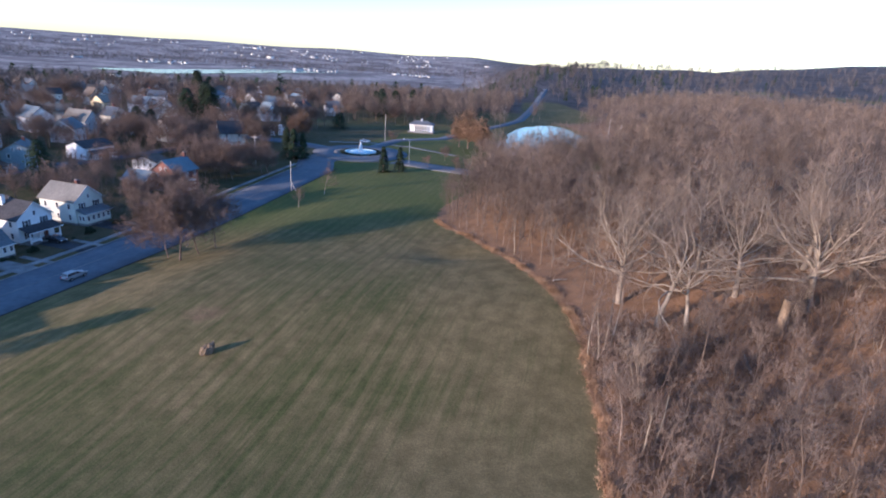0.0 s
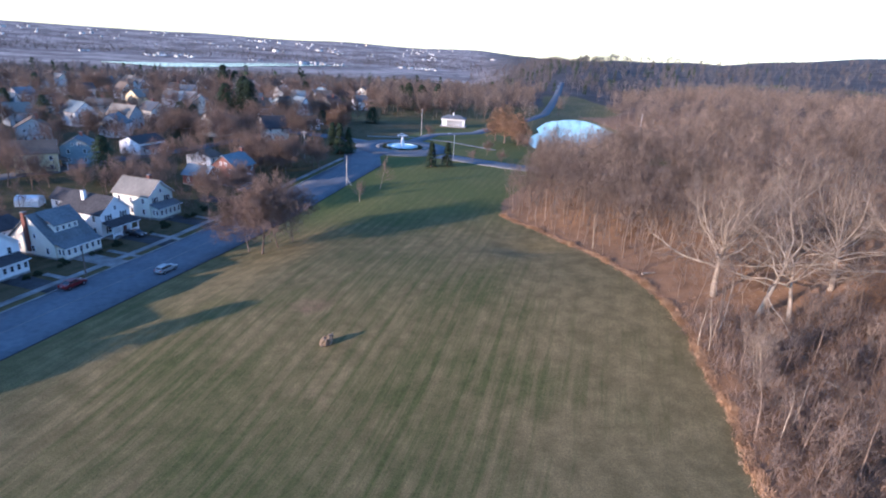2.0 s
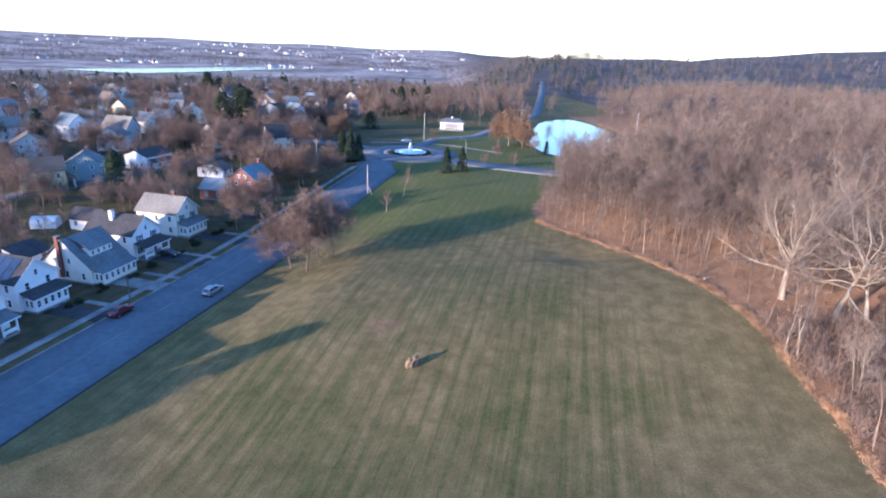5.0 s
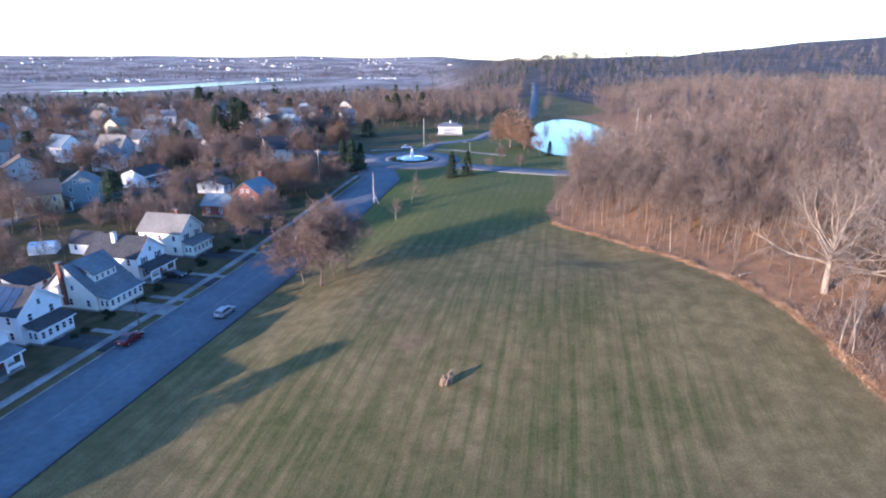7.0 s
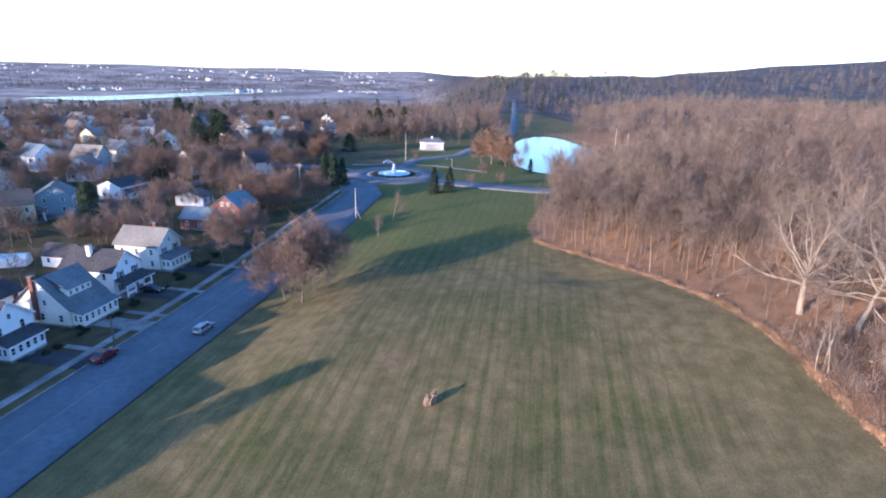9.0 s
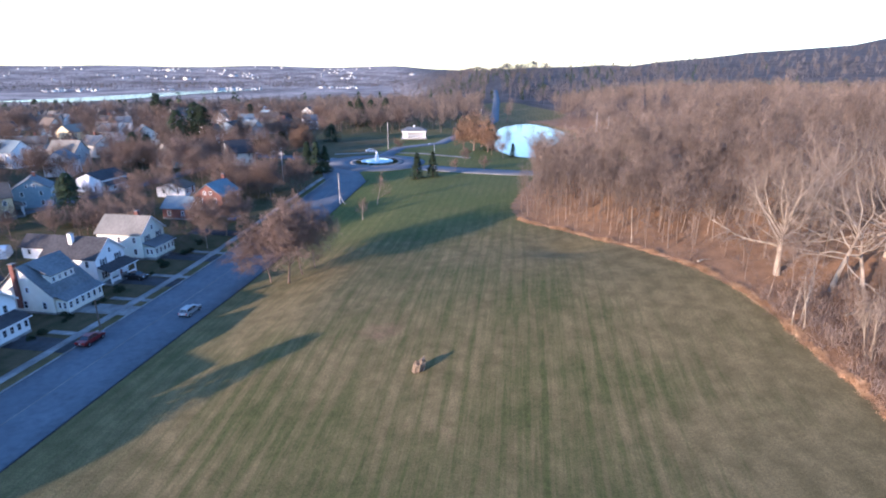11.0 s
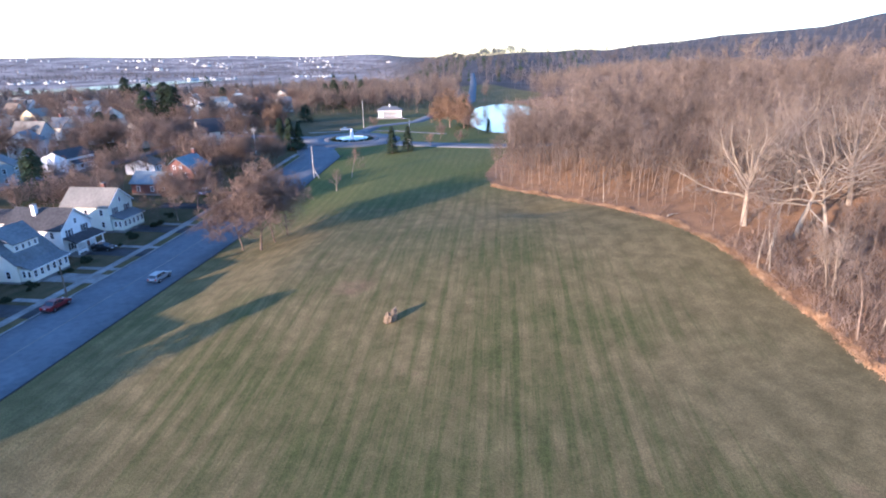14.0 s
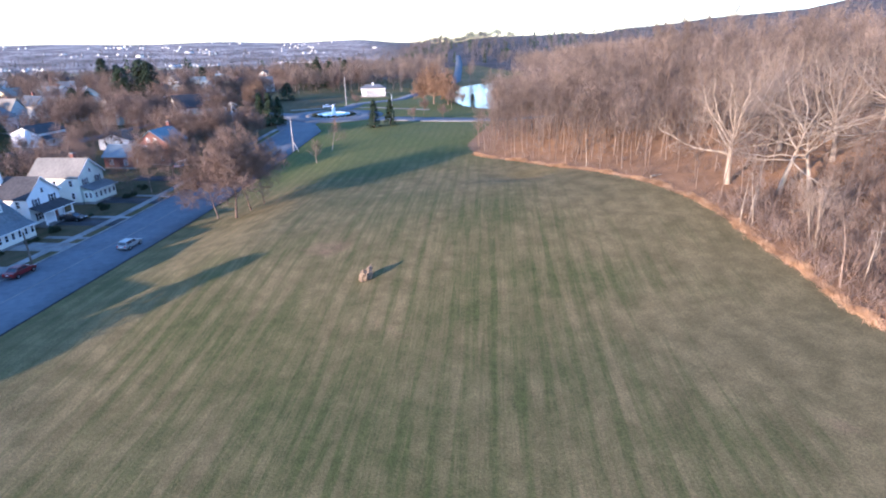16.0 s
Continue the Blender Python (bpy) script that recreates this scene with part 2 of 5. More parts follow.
    hazed_valley = blend(mosaic, blend(plots, (0.12, 0.1, 0.09), (0.22, 0.185, 0.165)), blend(plots, (0.25, 0.215, 0.19), (0.4, 0.35, 0.31)))
    far_att = n.new("ShaderNodeAttribute")
    far_att.attribute_name = "far_haze"
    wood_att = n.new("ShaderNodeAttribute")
    wood_att.attribute_name = "far_greyed"
    # far slopes' floor darker than litter, its greying painted in for haze
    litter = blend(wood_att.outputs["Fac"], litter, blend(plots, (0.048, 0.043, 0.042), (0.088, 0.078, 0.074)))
    litter = blend(far_att.outputs["Fac"], litter, hazed_valley)
    yard = blend(mid, (0.035, 0.036, 0.017), (0.085, 0.064, 0.04))
    c = blend(sep.outputs["Green"], turf, yard)
    edge_noise = maths("ADD", sep.outputs["Red"], maths("MULTIPLY", maths("SUBTRACT", mid, 0.5), 0.35))
    r = n.new("ShaderNodeMapRange")
    r.inputs["From Min"].default_value, r.inputs["From Max"].default_value = 0.3, 0.6
    l.new(edge_noise, r.inputs["Value"])
    c = blend(r.outputs["Result"], c, litter)
    vm = n.new("ShaderNodeVectorMath")
    vm.operation = "SCALE"
    l.new(c, vm.inputs[0])
    l.new(maths("ADD", 0.8, maths("MULTIPLY", fine, 0.4)), vm.inputs["Scale"])
    l.new(vm.outputs["Vector"], b.inputs["Base Color"])
    bp = n.new("ShaderNodeBump")
    bp.inputs["Strength"].default_value, bp.inputs["Distance"].default_value = 0.5, 0.08
    l.new(rawfine, bp.inputs["Height"])
    l.new(bp.outputs["Normal"], b.inputs["Normal"])
    return m


M["turf"] = ground_material()


# ---- the lie of the land ----
def sm(a, b, x):
    u = np.clip((np.asarray(x, float) - a) / (b - a), 0, 1)
    return u * u * (3 - 2 * u)


def wood_edge(y):
    return np.interp(y, [-200, 20, 45, 60, 80, 96, 117, 135, 150, 200, 230, 280], [5, 15, 19, 21.5, 22.5, 18.5, 10.5, 0.5, 2, 26, 40, 90])


def verge(y):
    """East edge of the street."""
    return -66 + 0.30 * (np.asarray(y, float) - 100.6)


HOLLOW = (3.6, 109.2)


def pond_q(x, y):
    dx, dy = x - 61, y - 321
    a, b = dx * 0.27 + dy * 0.96, dx * 0.96 - dy * 0.27
    ang = np.arctan2(b, a)
    return np.hypot(a / 76, b / 22) * (1 + 0.08 * np.sin(3 * ang + 1) + 0.05 * np.sin(5 * ang))


def azimuth(x, y):
    return np.degrees(np.arctan2(np.asarray(x, float) + 30, np.asarray(y, float)))


def land(x, y):
    x, y = np.asarray(x, float), np.asarray(y, float)
    zr = -3.8 + 5.3 * sm(110, 230, y)
    bump = -2.6 + 3.9 * sm(46, 92, y) - 1.2 * sm(95, 125, y)
    e = x - wood_edge(y)
    zf = 0.065 * (np.minimum(x, 25) + 28) + bump * sm(45, 0, e)
    zf = zf + 16.5 * sm(0, 72, e)
    zf = zf - 1.1 * np.exp(-0.5 * (((x - HOLLOW[0]) / 4.5) ** 2 + ((y - HOLLOW[1]) / 3.2) ** 2))
    k = sm(140, 225, y)
    zf = zf * (1 - k) + (1.5 + 12 * sm(75, 190, x)) * k
    z = zr + (zf - zr) * sm(0, 24, x - verge(y))
    z = z - 1.6 * sm(1.15, 0.85, pond_q(x, y))
    r, az = np.hypot(x + 30, y), azimuth(x, y)
    west = 1.5 - 47 * sm(380, 1400, r) + 92 * sm(2350, 4300, r) + 6 * np.sin(az * 0.5) * sm(3000, 4300, r)
    top = np.interp(az, [-180, 6, 14, 20, 27, 34, 42, 47, 53, 62, 180], [40, 20, 34, 52, 48, 84, 104, 150, 165, 150, 40])
    far = np.interp(az, [-180, 14, 20, 34, 180], [1200, 1200, 2000, 2500, 2500])
    east = 1.5 + 12 * sm(18, 30, az) * sm(300, 150, x * 0) + (top - 6) * sm(0.25, 1.0, r / far)
    east = east + (3 * np.sin(az * 0.9) + 2.5 * np.sin(az * 2.3 + 1) + 1.5 * np.sin(az * 5.1)) * sm(500, 1200, r)
    dist = west + (east - west) * sm(3, 11, az) * sm(150, 110, np.abs(az))
    return z + (dist - z) * sm(380, 620, r)


def land_z(x, y):
    return float(land(x, y))


def link_mesh(name, V, F, mats, parent=None, smooth=False, slots=None):
    me = bpy.data.meshes.new(name)
    V, F = np.asarray(V, np.float32), np.asarray(F, np.int32)
    k = F.shape[1]
    me.vertices.add(len(V))
    me.vertices.foreach_set("co", V.ravel())
    me.loops.add(F.size)
    me.loops.foreach_set("vertex_index", F.ravel())
    me.polygons.add(len(F))
    me.polygons.foreach_set("loop_start", np.arange(0, F.size, k, dtype=np.int32))
    if smooth:
        me.polygons.foreach_set("use_smooth", np.ones(len(F), bool))
    for m in mats:
        me.materials.append(m)
    if slots is not None:
        me.polygons.foreach_set("material_index", np.asarray(slots, np.int32))
    me.update(calc_edges=True)
    ob = new(name, me)
    ob.parent = parent
    return ob


def spread(lo, hi, fine_lo, fine_hi, step):
    mid = np.arange(fine_lo, fine_hi + step, step)
    up, g, s = [], mid[-1], step
    while g < hi:
        s *= 1.16
        g += s
        up.append(g)
    dn, g, s = [], mid[0], step
    while g > lo:
        s *= 1.16
        g -= s
        dn.append(g)
    return np.array(dn[::-1] + list(mid) + up)


gx, gy = spread(-4750, 4750, -150, 130, 2.0), spread(-4750, 4750, -30, 300, 2.0)
GX, GY = np.meshgrid(gx, gy)
GZ = land(GX, GY)
idx = np.arange(GX.size).reshape(GX.shape)
quads = np.stack([idx[:-1, :-1], idx[:-1, 1:], idx[1:, 1:], idx[1:, :-1]], -1).reshape(-1, 4)
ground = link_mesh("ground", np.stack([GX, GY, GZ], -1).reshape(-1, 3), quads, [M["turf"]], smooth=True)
tagged(ground, "mown winter field, leaf-strewn woodland floor and yards", "ground", kind="structure")
att = ground.data.color_attributes.new("kind_of_ground", "FLOAT_COLOR", "POINT")
gr = np.hypot(GX + 30, GY)
gaz = azimuth(GX, GY)
E_ = GX - wood_edge(GY)
lit = np.where((GY < 225), sm(-1.0, 1.5, E_), sm(70, 95, GX) * sm(0.95, 1.15, pond_q(GX, GY)))
lit = np.maximum(lit, sm(420, 520, gr) * 0.9)
meadow = sm(0, 0.04, 0.07 - np.abs(gr / 900 - 1)) * sm(22, 25, gaz) * sm(48, 40, gaz)
knoll = sm(34, 22, np.hypot(GX - 98, (GY - 480) * 0.35))
lit = lit * (1 - meadow) * (1 - knoll)
town = np.maximum(sm(-14, -17, GX - verge(GY)) * 0.75, 0) * sm(330, 300, gr)
lush = sm(118, 150, GY) * sm(330, 280, GY) * 0.6 + 0.12 * sm(14, 3, GX - verge(GY)) * sm(-8, 0, GX - verge(GY))
dry = np.maximum(sm(-30, -4, E_), 0.5 * sm(26, 12, GX - verge(GY))) * sm(150, 110, GY)
dry = np.maximum(dry, 1.25 * np.exp(-0.5 * (((GX - 9) / 8) ** 2 + ((GY - 43) / 11) ** 2)))
cols = np.stack([lit, town, np.clip(lush, 0, 0.85), dry], -1).reshape(-1).astype(np.float32)
att.data.foreach_set("color", cols)
# grows with distance over the valley: where the haze-pale colours take over
far_haze = ground.data.attributes.new("far_haze", "FLOAT", "POINT")
far_haze.data.foreach_set("value", (sm(900, 1500, gr) * sm(8, 3, gaz)).ravel().astype(np.float32))

# rises with distance: where the floor takes its dark, haze-greyed colours
far_greyed = ground.data.attributes.new("far_greyed", "FLOAT", "POINT")
far_greyed.data.foreach_set("value", sm(350, 520, gr).ravel().astype(np.float32))

# ---- street, kerbs and pavements ----
ALONG, RIGHT = Vector((0.2873, 0.9578, 0)), Vector((0.9578, -0.2873, 0))
ORIGIN = Vector((-66, 100.6, 0))


def street(s, o):
    """A point s metres up the street and o metres to the right of its east edge."""
    p = ORIGIN + ALONG * s + RIGHT * o
    return p.x, p.y


def ribbon(name, line, width, lift, mat, label, category, thick=0.12, parent=None, step=4.0):
    """A slab that follows the land along a polyline."""
    pts = []
    for (x0, y0), (x1, y1) in zip(line, line[1:]):
        n = max(1, int(math.hypot(x1 - x0, y1 - y0) / step))
        pts += [(x0 + (x1 - x0) * i / n, y0 + (y1 - y0) * i / n) for i in range(n)]
    pts.append(line[-1])
    V, F = [], []
    cross = max(1, int(width / 3))
    for i, (x, y) in enumerate(pts):
        a, b = pts[max(0, i - 1)], pts[min(len(pts) - 1, i + 1)]
        t = Vector((b[0] - a[0], b[1] - a[1])).normalized()
        for j in range(cross + 1):
            o = (j / cross - 0.5) * width
            px, py = x + t.y * o, y - t.x * o
            V.append((px, py, land_z(px, py) + lift))
        for o in (0.5, -0.5):
            px, py = x + t.y * o * width, y - t.x * o * width
            V.append((px, py, land_z(px, py) + lift - thick))
    row = cross + 3
    for i in range(len(pts) - 1):
        for j in range(row):
            k = (j + 1) % row
            F.append((i * row + j, i * row + k, (i + 1) * row + k, (i + 1) * row + j))
    ob = link_mesh(name, V, F, [mat], parent)
    if not parent:
        tagged(ob, label, category, kind="structure")
    return ob


ROAD_W = 13.6
ribbon("road", [street(-190, -ROAD_W / 2), street(100, -ROAD_W / 2), (-46, 212), (-42, 224)], ROAD_W, 0.05, M["asphalt"], "two-lane asphalt street beside the field", "road")
ribbon("kerb_east", [street(-190, 0.1), street(104, 0.1)], 0.15, 0.12, M["drive"], "low dark kerb along the field's verge", "kerb", 0.25)
ribbon("kerb_west", [street(-190, -ROAD_W - 0.1), street(104, -ROAD_W - 0.1)], 0.25, 0.17, M["kerb"], "pale kerb in front of the houses", "kerb", 0.25)
ribbon("pavement", [street(-190, -ROAD_W - 3.0), street(104, -ROAD_W - 3.0)], 1.5, 0.09, M["concrete"], "concrete pavement in front of the houses", "pavement", 0.2)
ribbon("road_marking", [street(-190, -ROAD_W / 2 - 0.5), street(98, -ROAD_W / 2 - 0.5)], 0.2, 0.056, M["line"], "faded pale centre line", "road marking", 0.02)
CIRCLE = Vector((-32, 233, 0))


def ring(name, c, r0, r1, z0, z1, mat, label="", category="", kind="", parent=None, n=64):
    """A flat-topped ring (or a disc, r0 = 0) that stands from z0 to z1."""
    V, F = [], []
    for i in range(n):
        a = 2 * math.pi * i / n
        for r, z in ((r0, z0), (r1, z0), (r1, z1), (r0, z1)):
            V.append((c[0] + r * math.cos(a), c[1] + r * math.sin(a), z))
    for i in range(n):
        j = (i + 1) % n
        for k in range(4):
            m = (k + 1) % 4
            F.append((i * 4 + k, j * 4 + k, j * 4 + m, i * 4 + m))
    ob = link_mesh(name, V, F, [mat], parent)
    return tagged(ob, label, category, kind=kind)


ZC = land_z(CIRCLE.x, CIRCLE.y) + 0.12
ring("roundabout", CIRCLE, 8.8, 19.5, ZC - 0.6, ZC, M["asphalt"], "asphalt roundabout carriageway", "roundabout", "structure")
ring("kerb_circle", CIRCLE, 8.6, 11.0, ZC - 0.3, ZC + 0.08, M["concrete"], "pale concrete apron round the central island", "kerb", "structure")
ribbon("cross_road", [(-16, 219), (-2, 211), (18, 201), (60, 186), (140, 176)], 10.5, 0.06, M["asphalt"], "asphalt side road running towards the woods", "road")
ribbon("kerb_cross", [(-14, 212.6), (-4, 206.2), (16, 195.2), (58, 180)], 0.3, 0.2, M["kerb"], "pale kerb along the side road", "kerb", 0.3)
ribbon("town_road", [(-48, 240), (-66, 250), (-92, 262), (-150, 285), (-260, 330)], 9, 0.07, M["asphalt"], "asphalt road running into the town", "road")
ribbon("park_road", [(-28, 251), (-20, 275), (2, 290), (20, 330), (42, 372), (58, 410), (95, 560), (128, 710)], 6.5, 0.09, M["asphalt"], "long straight road climbing the far slope", "road", step=12)
ribbon("park_path", [(-50, 258), (-30, 262), (-12, 256), (8, 240)], 2.4, 0.05, M["concrete"], "pale path round the park lawn", "path")
ribbon("back_street", [(-300, 95), (-150, 152), (-108, 206), (-84, 262)], 6.5, 0.05, M["asphalt"], "narrow back street behind the houses", "road")

# ---- water ----
n = 90
PV = [(61, 321, 0.75)]
for i in range(n):
    a = 2 * math.pi * i / n
    x, y = math.cos(a), math.sin(a)
    lo, hi = 10.0, 130.0
    for _ in range(30):
        m_ = (lo + hi) / 2
        lo, hi = (m_, hi) if pond_q(61 + x * m_, 321 + y * m_) < 1.1 else (lo, m_)
    PV.append((61 + x * lo, 321 + y * lo, 0.75))
tagged(link_mesh("pond", PV, [(0, 1 + i, 1 + (i + 1) % n) for i in range(n)], [M["water"]]), "still pond reflecting the pale sky", "pond", kind="structure")
RV = []
for a, r0, r1 in ((-30, 1800, 1840), (-27, 1735, 1900), (-25, 1680, 1930), (-21, 1790, 2060), (-15, 2070, 2380), (-11, 2290, 2470), (-7, 2440, 2490)):
    for r in (r0, r1):
        RV.append((-30 + r * math.sin(radians(a)), r * math.cos(radians(a)), -43.5))
tagged(link_mesh("river", RV, [(2 * i, 2 * i + 2, 2 * i + 3, 2 * i + 1) for i in range(len(RV) // 2 - 1)], [M["water"]]), "broad pale river in the far valley", "river", kind="structure")


# ---- trees ----
def knoll_at(x, y):
    return float(sm(34, 22, np.hypot(x - 98, (y - 480) * 0.35)))


class Tree:
    """Gathers the wood of one tree: thick wood and fine wood as two lists of triangles."""

    def __init__(self, seed):
        self.rng = random.Random(seed)
        self.wood, self.fine, self.limbs = ([], []), ([], []), []

    def tube(self, pts, radii, k, store):
        V, F = store
        base = len(V)
        for i, (p, r) in enumerate(zip(pts, radii)):
            d = (pts[min(i + 1, len(pts) - 1)] - pts[max(i - 1, 0)]).normalized()
            u = d.orthogonal().normalized()
            w = d.cross(u)
            for j in range(k):
                a = 2 * math.pi * j / k
                V.append(p + (u * math.cos(a) + w * math.sin(a)) * r)
        for i in range(len(pts) - 1):
            for j in range(k):
                a, b = base + i * k + j, base + i * k + (j + 1) % k
                F.append((a, b, b + k))
                F.append((a, b + k, a + k))

    def sliver(self, p, q, r):
        """A twig: a thin three-sided spike, or one thin blade."""
        V, F = self.fine
        d = q - p
        u = d.orthogonal().normalized()
        if self.blade:
            w = d.cross(u).normalized()
            a = self.rng.uniform(0, math.pi)
            u = u * math.cos(a) + w * math.sin(a)
            b = len(V)
            V.extend((p - u * r, p + u * r, q))
            F.append((b, b + 1, b + 2))
            for f in (.35, .6):
                s, rng = p.lerp(q, f), self.rng
                e = s + d * (.75 - f * .4) + Vector((rng.gauss(0, .33), rng.gauss(0, .33), rng.gauss(0, .33))) * d.length
                b = len(V)
                V.extend((s - u * r * .7, s + u * r * .7, e))
                F.append((b, b + 1, b + 2))
        else:
            w = d.cross(u).normalized()
            b = len(V)
            V.extend((p + u * r, p + (w * 0.87 - u * 0.5) * r, p - (w * 0.87 + u * 0.5) * r, q))
            F.extend(((b, b + 1, b + 3), (b + 1, b + 2, b + 3), (b + 2, b, b + 3)))

    def limb(self, p, d, length, r, level):
        s, rng = self.spec, self.rng
        last = level >= s["levels"]
        if last:
            q = p + (d + Vector((rng.gauss(0, .25), rng.gauss(0, .25), rng.gauss(0.1, .2)))).normalized() * length
            self.sliver(p, q, max(r, s["tip"]))
            return
        n = s["segs"][level]
        pts, radii = [p.copy()], [r]
        wob = s["wobble"][level]
        for i in range(n):
            d = (d + Vector((rng.gauss(0, wob), rng.gauss(0, wob), rng.gauss(0, wob) + s["up"][level]))).normalized()
            p = p + d * length / n
            pts.append(p.copy())
            radii.append(r * (1 - (1 - s["taper"]) * (i + 1) / n))
        if level == 1 and s.get("split"):
            self.limbs.append(([], []))
        into = self.wood if level == 0 or s["thick"] == 9 else self.limbs[-1] if s.get("split") and level <= s["split"] else self.fine
        self.tube(pts, radii, s["sides"][level], into)
        for c in range(s["kids"][level]):
            f = s["from"][level] + (1 - s["from"][level]) * (c + rng.random()) / s["kids"][level]
            f = min(f, 0.999)
            i = min(int(f * n), n - 1)
            q = pts[i].lerp(pts[i + 1], f * n - i)
            dd = (pts[i + 1] - pts[i]).normalized()
            side = dd.orthogonal().normalized()
            side.rotate(Matrix.Rotation(rng.uniform(0, 2 * math.pi) if level else c * 2.4 + rng.uniform(-.5, .5), 3, dd))
            ang = radians(s["angle"][level] + rng.gauss(0, 9))
            if level == 0 and "flare" in s:
                g = (f - s["from"][0]) / (1 - s["from"][0])
                ang = radians(s["flare"][0] + (s["flare"][1] - s["flare"][0]) * g + rng.gauss(0, 8))
            elif level == 0:
                ang *= 1.15 - 0.5 * f
            nd = dd * math.cos(ang) + side * math.sin(ang)
            reach = 1.15 - 0.55 * f if level == 0 else 1.1 - 0.4 * f
            if level == 0 and "spread" in s:
                reach = s["spread"][0] + (s["spread"][1] - s["spread"][0]) * g
            ln = length * s["ratio"][level] * rng.uniform(0.65 if level else 0.8, 1.15) * reach
            self.limb(q, nd, ln, radii[i] * s["thin"] * rng.uniform(0.6, 0.95), level + 1)
        if level == 0 or level < s["levels"] - 1:
            for c in range(s["top"]):
                nd = (d + Vector((rng.gauss(0, .45), rng.gauss(0, .45), .3))).normalized()
                self.limb(p, nd, length * s["ratio"][level] * rng.uniform(0.6, 0.9), radii[-1] * 0.8, level + 1)

    def build(self, spec, height):
        self.spec, self.blade = spec, spec.get("blade", False)
        for _ in range(spec.get("stems", 1)):
            lean = spec.get("lean", 0.06)
            d = Vector((self.rng.gauss(0, lean), self.rng.gauss(0, lean), 1)).normalized()
            base = Vector((self.rng.gauss(0, 0.25), self.rng.gauss(0, 0.25), -0.4)) if spec.get("stems", 1) > 1 else Vector((0, 0, -0.4))
            self.limb(base, d, height * spec["trunk"], spec["r"], 0)
        stores = [self.wood, self.fine, *self.limbs]
        k = height / max(v.z for s in stores for v in s[0])
        for s in stores:
            for v in s[0]:
                v *= k
        return self


FOREST = dict(levels=3, segs=[6, 3, 2], wobble=[.05, .12, .16], up=[.03, .12, .12], taper=.3, sides=[6, 3, 3], thick=1, blade=True,
              kids=[10, 6, 6], top=2, angle=[46, 44, 42], ratio=[.44, .58, .68], thin=.45, trunk=.72, r=.15, tip=.026, **{"from": [.44, .2, .1]})
THIN = dict(FOREST, kids=[8, 5, 5], r=.085, angle=[32, 38, 40], ratio=[.3, .55, .62], trunk=.8, **{"from": [.3, .2, .1]})
OAK = dict(levels=4, segs=[5, 8, 4, 1], wobble=[.04, .12, .17, .2], up=[.02, .042, .05, .06], taper=.3, sides=[9, 6, 4, 3], thick=2, blade=True, flare=(80, 14), spread=(1.3, .7),
           kids=[14, 10, 6, 2], top=2, angle=[74, 38, 42, 42], ratio=[1.28, .5, .5, .6], thin=.7, trunk=.4, r=.6, tip=.012, **{"from": [.55, .25, .15, .1]})
SWEEP = dict(OAK, flare=(84, 24), kids=[9, 7, 5, 2], trunk=.5, wobble=[.07, .2, .2, .2], ratio=[1.15, .45, .5, .6], **{"from": [.55, .25, .15, .1]})
STREET = dict(levels=4, segs=[4, 5, 3, 2], wobble=[.06, .12, .15, .18], up=[.02, .06, .05, .04], taper=.4, sides=[7, 5, 3, 3], thick=1, blade=True, flare=(66, 10),
              kids=[9, 9, 8, 7], top=2, angle=[58, 46, 46, 44], ratio=[1.45, .58, .6, .66], thin=.58, trunk=.42, r=.3, tip=.03, **{"from": [.62, .25, .15, .1]})
GARDEN = dict(STREET, levels=3, segs=[4, 3, 2], sides=[6, 4, 3], kids=[11, 10, 9], r=.2, tip=.03)
MID = dict(FOREST, levels=2, segs=[3, 2], sides=[3, 3], kids=[12, 8], top=2, angle=[47, 46], ratio=[.46, .62], tip=.045, trunk=.68, thick=9, r=.1)
FAR = dict(FOREST, levels=1, segs=[2], sides=[3], kids=[13], top=2, angle=[58], ratio=[.5], tip=.16, thick=9, r=.14)
SHRUB = dict(levels=1, segs=[2], wobble=[.12], up=[.05], taper=.4, sides=[3], kids=[5], top=1, angle=[34], ratio=[.6], thin=.6,
             trunk=.75, r=.025, tip=.022, stems=4, lean=.45, blade=True, thick=9, **{"from": [.2]})


def tree_thing(name, tree, mats, label, category="tree", group=""):
    """A tree of two parts, trunk and crown, at the origin."""
    top = new(name)
    tagged(top, label, category, group)
    for part_name, store, mat in (("trunk", tree.wood, mats[0]), ("crown", tree.fine, mats[1])):
        if store[1]:
            link_mesh(part_name, store[0], store[1], [mat], top, smooth=part_name == "trunk")
    for store in tree.limbs:
        link_mesh("limb", store[0], store[1], [mats[0]], top, smooth=True)
    return top


def arrays(tree):
    V = np.array([tuple(v) for v in tree.wood[0] + tree.fine[0]], np.float32)
    F = np.array(tree.wood[1] + [tuple(i + len(tree.wood[0]) for i in f) for f in tree.fine[1]], np.int32)
    return V, F


def scatter(name, variants, spots, mats, label, category, rng):
    """One mesh of many plants that nobody could count. spots: x, y, scale."""
    Vs, Fs, n = [], [], 0
    for x, y, s in spots:
        V, F = variants[rng.randrange(len(variants))]
        a = rng.uniform(0, 2 * math.pi)
        c, d = math.cos(a) * s, math.sin(a) * s
        W = np.empty_like(V)
        W[:, 0], W[:, 1], W[:, 2] = V[:, 0] * c - V[:, 1] * d + x, V[:, 0] * d + V[:, 1] * c + y, V[:, 2] * s * rng.uniform(0.85, 1.15) + land_z(x, y)
        Vs.append(W)
        Fs.append(F + n)
        n += len(V)
    ob = link_mesh(name, np.concatenate(Vs), np.concatenate(Fs), mats)
    return tagged(ob, label, category, kind="stuff")


